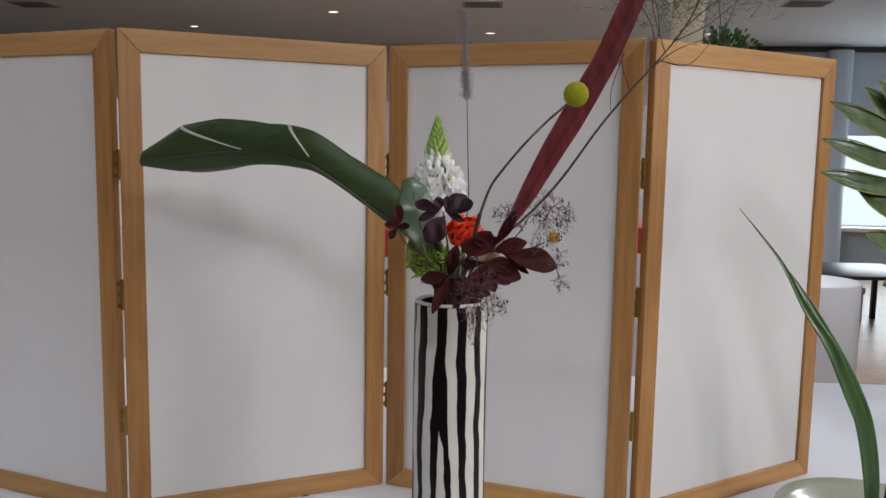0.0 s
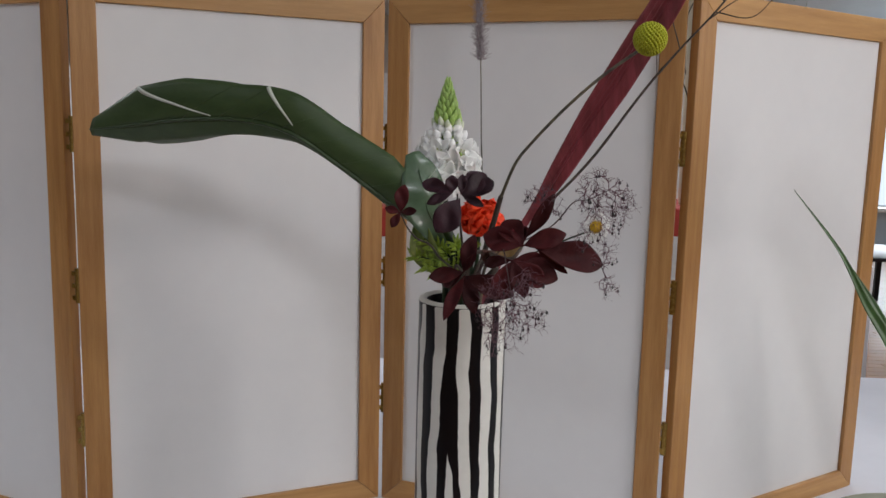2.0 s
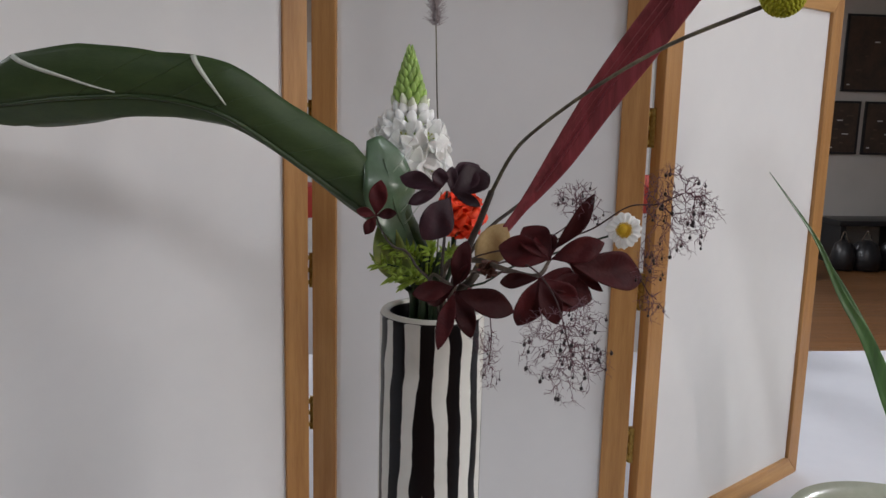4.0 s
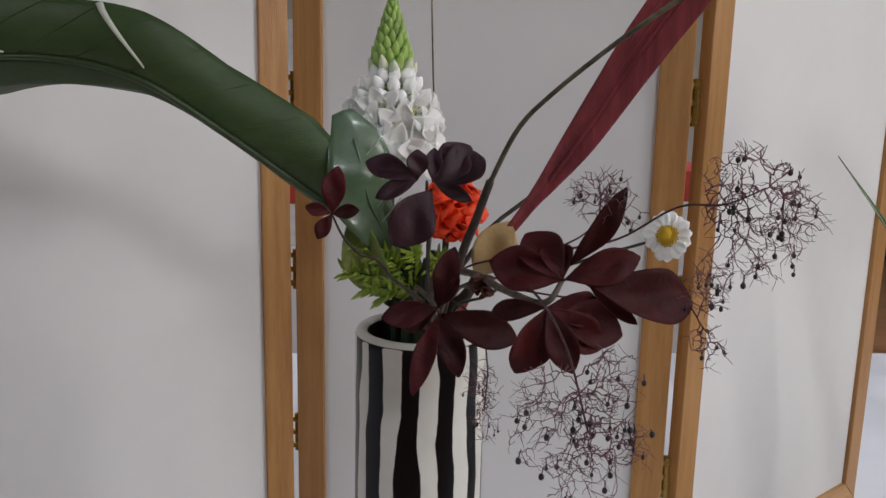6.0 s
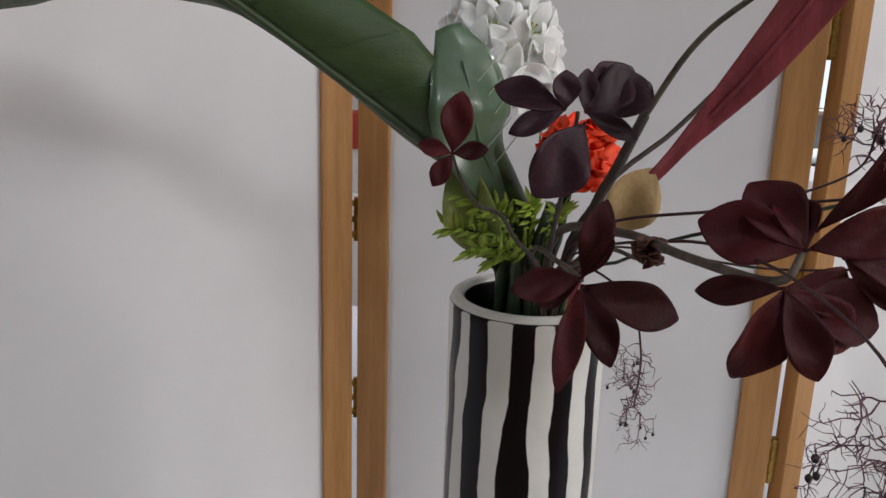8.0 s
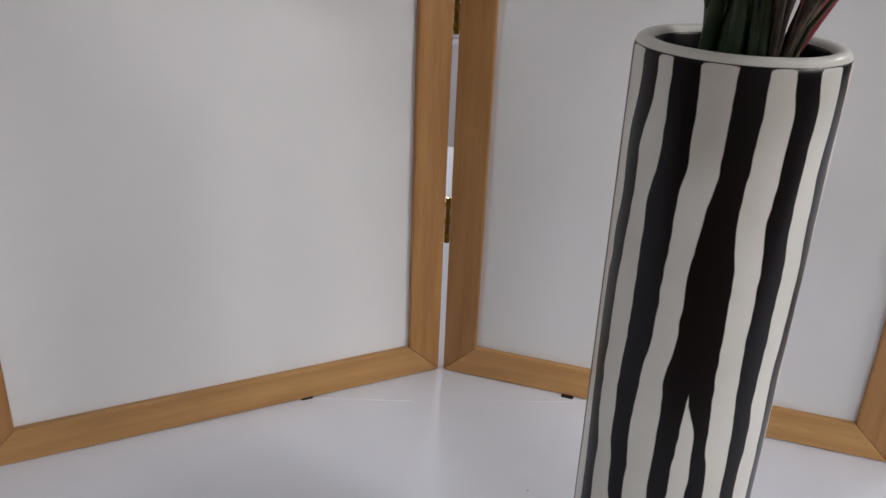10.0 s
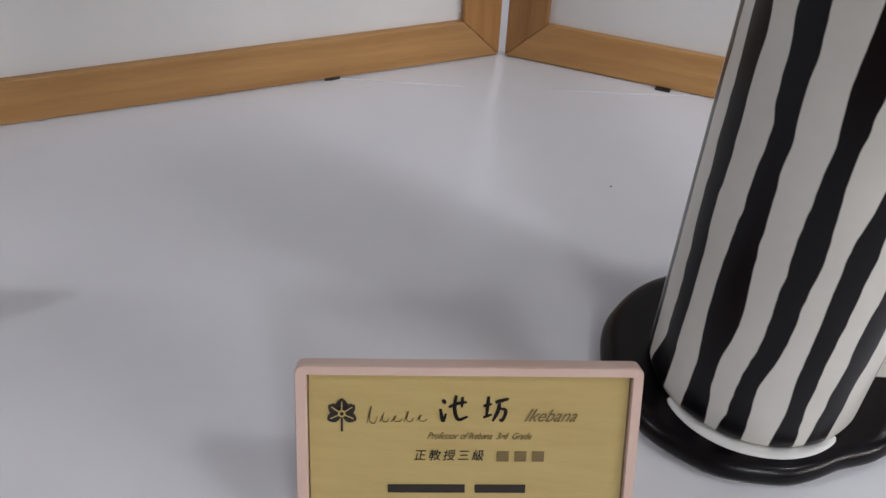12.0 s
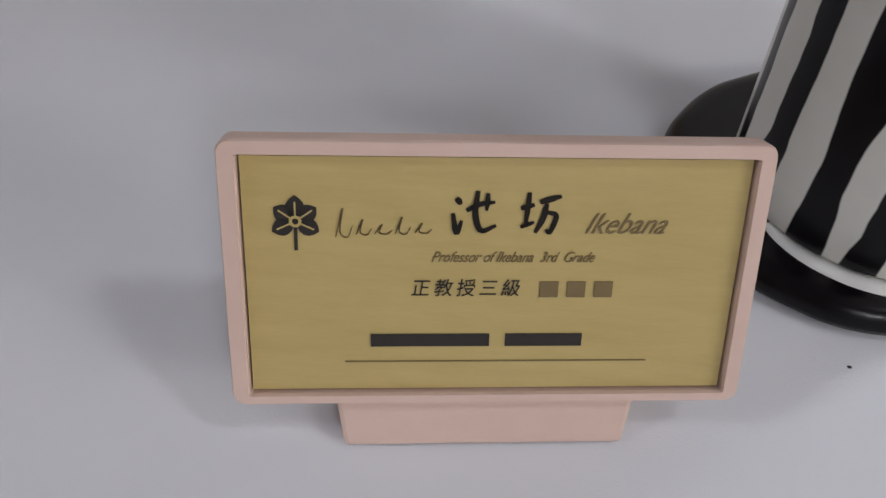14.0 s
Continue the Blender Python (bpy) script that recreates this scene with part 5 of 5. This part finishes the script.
bmesh.ops.bevel(bm, geom=bm.edges[:], offset=0.0018, segments=2, profile=0.6, affect="EDGES")
bm.transform(Matrix.Translation((FX, FY, TABLE)) @ Matrix.Rotation(math.atan2(ux.y, ux.x), 4, "Z"))
part("foot", bm, PINK, plate_thing, "pink-beige plastic foot", smooth=False)


def on_card(u, v, z=0.0003):
    """A place on the card: u from its left edge, v from its top edge, as shares of its size."""
    return CARD @ Matrix.Translation(((u - 0.5) * CW, (0.5 - v) * CH, z))


def bar(u0, u1, v0, v1, mat=INKBROWN, name="printed_bar", skew=0.0):
    bm = bmesh.new()
    w, h = (u1 - u0) * CW, (v1 - v0) * CH
    box(bm, (-w / 2, -h / 2, -0.00015), (w / 2, h / 2, 0.0001))
    for p in bm.verts:
        p.co.x += skew * p.co.y
    bm.transform(on_card((u0 + u1) / 2, (v0 + v1) / 2))
    return part(name, bm, mat, card, smooth=False)


def stroke(points, width, mat=INK):
    """A brush stroke on the card: points as shares of the card, swelling and thinning along it."""
    line = spline([(u * CW - CW / 2, CH / 2 - v * CH, 0.0) for u, v in points], 14)
    bm, left, right = bmesh.new(), [], []
    for k, p in enumerate(line):
        d = (line[min(k + 1, 14)] - line[max(k - 1, 0)]).normalized()
        s = Vector((-d.y, d.x, 0)) * width * (0.45 + 0.55 * math.sin(math.pi * (0.15 + 0.8 * k / 14)))
        left.append(bm.verts.new(p + s))
        right.append(bm.verts.new(p - s))
    for k in range(14):
        bm.faces.new((left[k], left[k + 1], right[k + 1], right[k]))
    bmesh.ops.solidify(bm, geom=bm.faces[:], thickness=0.00012)
    bm.transform(on_card(0.5, 0.5, 0.0004))
    return part("brush_stroke", bm, mat, card, smooth=False)


# leaf emblem
for w, r in ((90, 1.0), (35, 0.95), (145, 0.95), (-25, 0.95), (205, 0.95)):
    bm = oval_leaf((0, 0, 0), (0.0074 * r * math.cos(radians(w)), 0.0074 * r * math.sin(radians(w)), 0), 0.0052, (0, 0, 1), 0, 0, 0, 0.55, 8, 4, thick=0.00012)
    bm.transform(on_card(0.105, 0.262, 0.0003))
    part("emblem_leaf", bm, INK, card, smooth=False)
bm = boxed((-0.0005, -0.0085, 0), (0.0005, 0, 0.0001))
bm.transform(on_card(0.105, 0.262, 0.0003))
part("emblem_stem", bm, INK, card, smooth=False)
for w in (90, 35, 145, -25, 205):
    c, d = math.cos(radians(w)), math.sin(radians(w))
    bm = boxed((0.0016, -0.00022, 0), (0.0056, 0.00022, 0.00022))
    bm.transform(on_card(0.105, 0.262, 0.0003) @ Matrix.Rotation(radians(w), 4, "Z"))
    part("emblem_vein", bm, GOLD, card, smooth=False)
bm = lathe([(0.0009, 0.0), (0.0009, 0.00022), (0.0017, 0.00022), (0.0017, 0.0)], 20)
bm.transform(on_card(0.105, 0.262, 0.0003))
part("emblem_ring", bm, GOLD, card, smooth=False)
# two brushed signs
for pts, w in (([(0.416, 0.165), (0.426, 0.190)], 0.0009), ([(0.410, 0.225), (0.418, 0.305), (0.428, 0.255)], 0.0008), ([(0.436, 0.215), (0.462, 0.190), (0.492, 0.180)], 0.0008), ([(0.458, 0.135), (0.454, 0.225), (0.466, 0.295), (0.496, 0.275)], 0.0009), ([(0.478, 0.145), (0.476, 0.215)], 0.0007),
               ([(0.543, 0.205), (0.570, 0.190)], 0.0008), ([(0.559, 0.140), (0.554, 0.275)], 0.0008), ([(0.544, 0.280), (0.571, 0.260)], 0.0007), ([(0.580, 0.180), (0.622, 0.155)], 0.0009), ([(0.594, 0.185), (0.588, 0.245), (0.574, 0.305)], 0.0009), ([(0.597, 0.220), (0.614, 0.235), (0.604, 0.300), (0.595, 0.290)], 0.0008)):
    stroke(pts, w)
# school mark in flowing strokes, then the readable words
for u0, u1, v0, v1 in ((0.182, 0.215, 0.205, 0.325), (0.222, 0.252, 0.250, 0.315), (0.258, 0.292, 0.270, 0.312), (0.298, 0.328, 0.240, 0.312), (0.336, 0.370, 0.265, 0.308)):
    stroke([(u0, v1), (u0 + 0.45 * (u1 - u0), v0), (u0 + 0.25 * (u1 - u0), v1 - 0.2 * (v1 - v0)), (u0 + 0.7 * (u1 - u0), v1), (u1, v0 + 0.6 * (v1 - v0))], 0.00022, INKBROWN)
lettering("Ikebana", 0.0088, on_card(0.752, 0.270), INKBROWN, card, "lettering", 0.6, 1.0, stretch=0.86)
lettering("Professor of Ikebana  3rd  Grade", 0.0046, on_card(0.533, 0.408), INKBROWN, card, "lettering", 0.5, 0.95, stretch=0.80)
lettering("\u6b63\u6559\u6388\u4e09\u7d1a", 0.0058, on_card(0.440, 0.543), INK, card, "lettering", 0.15, 1.35, stretch=0.95)
for u in (0.592, 0.648, 0.704):
    bar(u, u + 0.038, 0.510, 0.578, INKBROWN)
# name in two bars
bar(0.249, 0.494, 0.740, 0.796, INK)
bar(0.527, 0.688, 0.740, 0.796, INK)
bar(0.196, 0.830, 0.862, 0.867, INKBROWN, "ruled_line")

# ---- small white card ----
tent = thing("white_place_card", (-0.357, -0.42, TABLE), "white folded place card with dark italic capitals", "card")
TCM = pose(-0.357, -0.42, TABLE, 0, 0, 4)
rows = [[(-0.055, -0.020, 0.0), (0.058, -0.020, 0.0)], [(-0.055, 0.0, 0.051), (0.058, 0.0, 0.051)], [(-0.055, 0.020, 0.0), (0.058, 0.020, 0.0)]]
bm = sheet(rows, 0.0006)
bm.transform(TCM)
part("folded_card", bm, WHITECARD, tent, smooth=False)
lettering("CH", 0.0165, TCM @ Matrix.Translation((0.041, -0.0045, 0.0385)) @ Matrix.Rotation(radians(69), 4, "X") @ Matrix.Translation((0, 0, 0.0006)), INK, tent, "lettering", 0.3, 1.0, stretch=0.72)

# ---- neighbouring arrangement ----
NX, NY = 0.935, -0.165
dish = thing("celadon_dish", (NX, NY, TABLE), "shallow celadon flower dish on the white cloth", "dish")
part("body", lathe([(0, 0.004), (0.08, 0.0), (0.10, 0.002), (0.155, 0.03), (0.170, 0.049), (0.168, 0.052), (0.150, 0.036), (0.095, 0.010), (0, 0.009)], 72, (NX, NY, TABLE)), CELADON, dish)
for x, y, r in ((0.84, -0.13, 0.035), (0.90, -0.19, 0.04), (0.98, -0.13, 0.038), (0.95, -0.22, 0.03)):
    st = thing("dark_stone", (x, y, TABLE + 0.01), "smooth dark stone lying in the dish", "stone", "stones in the dish")
    part("stone", blob(bmesh.new(), (x, y, TABLE + 0.010 + r * 0.55), r, (1.1, 0.9, 0.62), 14, 10, 0.001), STONE, st)


def long_blade(pts, widths, faces, label):
    b = thing("long_blade_leaf", pts[0], label, "leaf", "long blade leaves")
    part("blade", strap(pts, widths, faces, 0.35, 44, 6, 0.0008), GRASSBLADE, b)


long_blade([(0.930, -0.165, 0.765), (0.922, -0.165, 0.86), (0.902, -0.165, 0.965), (0.877, -0.165, 1.025), (0.836, -0.165, 1.112), (0.788, -0.165, 1.182), (0.738, -0.165, 1.268), (0.660, -0.165, 1.362)], [0.018, 0.025, 0.027, 0.026, 0.022, 0.013, 0.006, 0.0006], [(0.3, -1, 0.2), (-0.2, -1, 0.3)], "long pointed green blade bending from the dish")
long_blade([(0.940, -0.160, 0.765), (0.935, -0.155, 0.87), (0.918, -0.150, 0.965), (0.890, -0.147, 1.035), (0.852, -0.145, 1.108), (0.808, -0.14, 1.182), (0.766, -0.139, 1.244)], [0.016, 0.022, 0.024, 0.023, 0.017, 0.010, 0.0006], [(0.5, -1, 0.1), (0.1, -1, 0.3)], "shorter green blade behind the long one")
whorl = thing("variegated_stalk", (NX + 0.02, NY, TABLE + 0.01), "upright stalk with yellow-edged strap leaves", "plant")
part("stem", stem([(NX + 0.02, NY, TABLE + 0.012), (0.930, -0.26, 1.1), (0.880, -0.38, 1.36), (0.872, -0.385, 1.50)], [0.007, 0.006, 0.004], 24, 8), STEMGREEN, whorl)
for tx, ty, tz, bz in ((0.799, -0.165, 1.553, 1.472), (0.791, -0.165, 1.488, 1.430), (0.791, -0.165, 1.430, 1.398), (0.846, -0.17, 1.402, 1.335), (0.858, -0.18, 1.324, 1.300), (0.870, -0.165, 1.590, 1.480), (0.855, -0.15, 1.580, 1.470), (0.893, -0.18, 1.232, 1.27), (0.905, -0.165, 1.60, 1.47), (1.08, -0.2, 1.5, 1.46), (1.06, -0.12, 1.42, 1.40), (0.96, -0.29, 1.47, 1.43), (0.95, -0.04, 1.50, 1.46)):
    base = Vector((0.878, -0.383, 1.45 + (bz - 1.45) * 0.86))
    tip = Vector((0.878 + (tx - 0.958) * 0.98, -0.383 + (ty - NY) * 0.86, 1.45 + (tz - 1.45) * 0.86))
    mid = base.lerp(tip, 0.55) + Vector((0, -0.01, -0.006))
    faces = [(0.1, -1, 0.35), (0, -0.9, 0.5)]
    lf = part("leaf", strap([base, mid, tip], [0.010, 0.026, 0.030, 0.025, 0.002], faces, 0.3, 20, 6), VARIEGATED, whorl)
    rim = Vector((tip - base)).cross(Vector((0, -1, 0.35))).normalized()
    for sx in (-1, 1):
        part("pale_edge", stem([base.lerp(mid, 0.5) + rim * sx * 0.0117 + Vector((0, -0.004, 0)), mid + rim * sx * 0.0145 + Vector((0, -0.005, 0.001)), mid.lerp(tip, 0.55) + rim * sx * 0.0125 + Vector((0, -0.005, 0.001)), tip], [0.0010, 0.0014, 0.0006], 12, 5), LEAFEDGE, lf, "yellow leaf edge")

# floor boards in view
board_mesh = None
for k in range(46):
    y = 2.6 + 0.09 * k
    x0 = 1.2 + 0.35 * (k % 3)
    for j in range(4):
        if board_mesh is None:
            bm = boxed((0, 0, -0.012), (1.79, 0.0885, 0.001), bevel=0.0015, seg=1)
            first = part("floor_board", bm, FLOORWOOD, bpy.data.objects["floor"], smooth=False, local=True)
            board_mesh = first.data
            ob = first
        else:
            ob = new("floor_board", board_mesh)
            ob.parent = bpy.data.objects["floor"]
        ob.location = (x0 - 0.6 + 1.8 * j, y, 0)
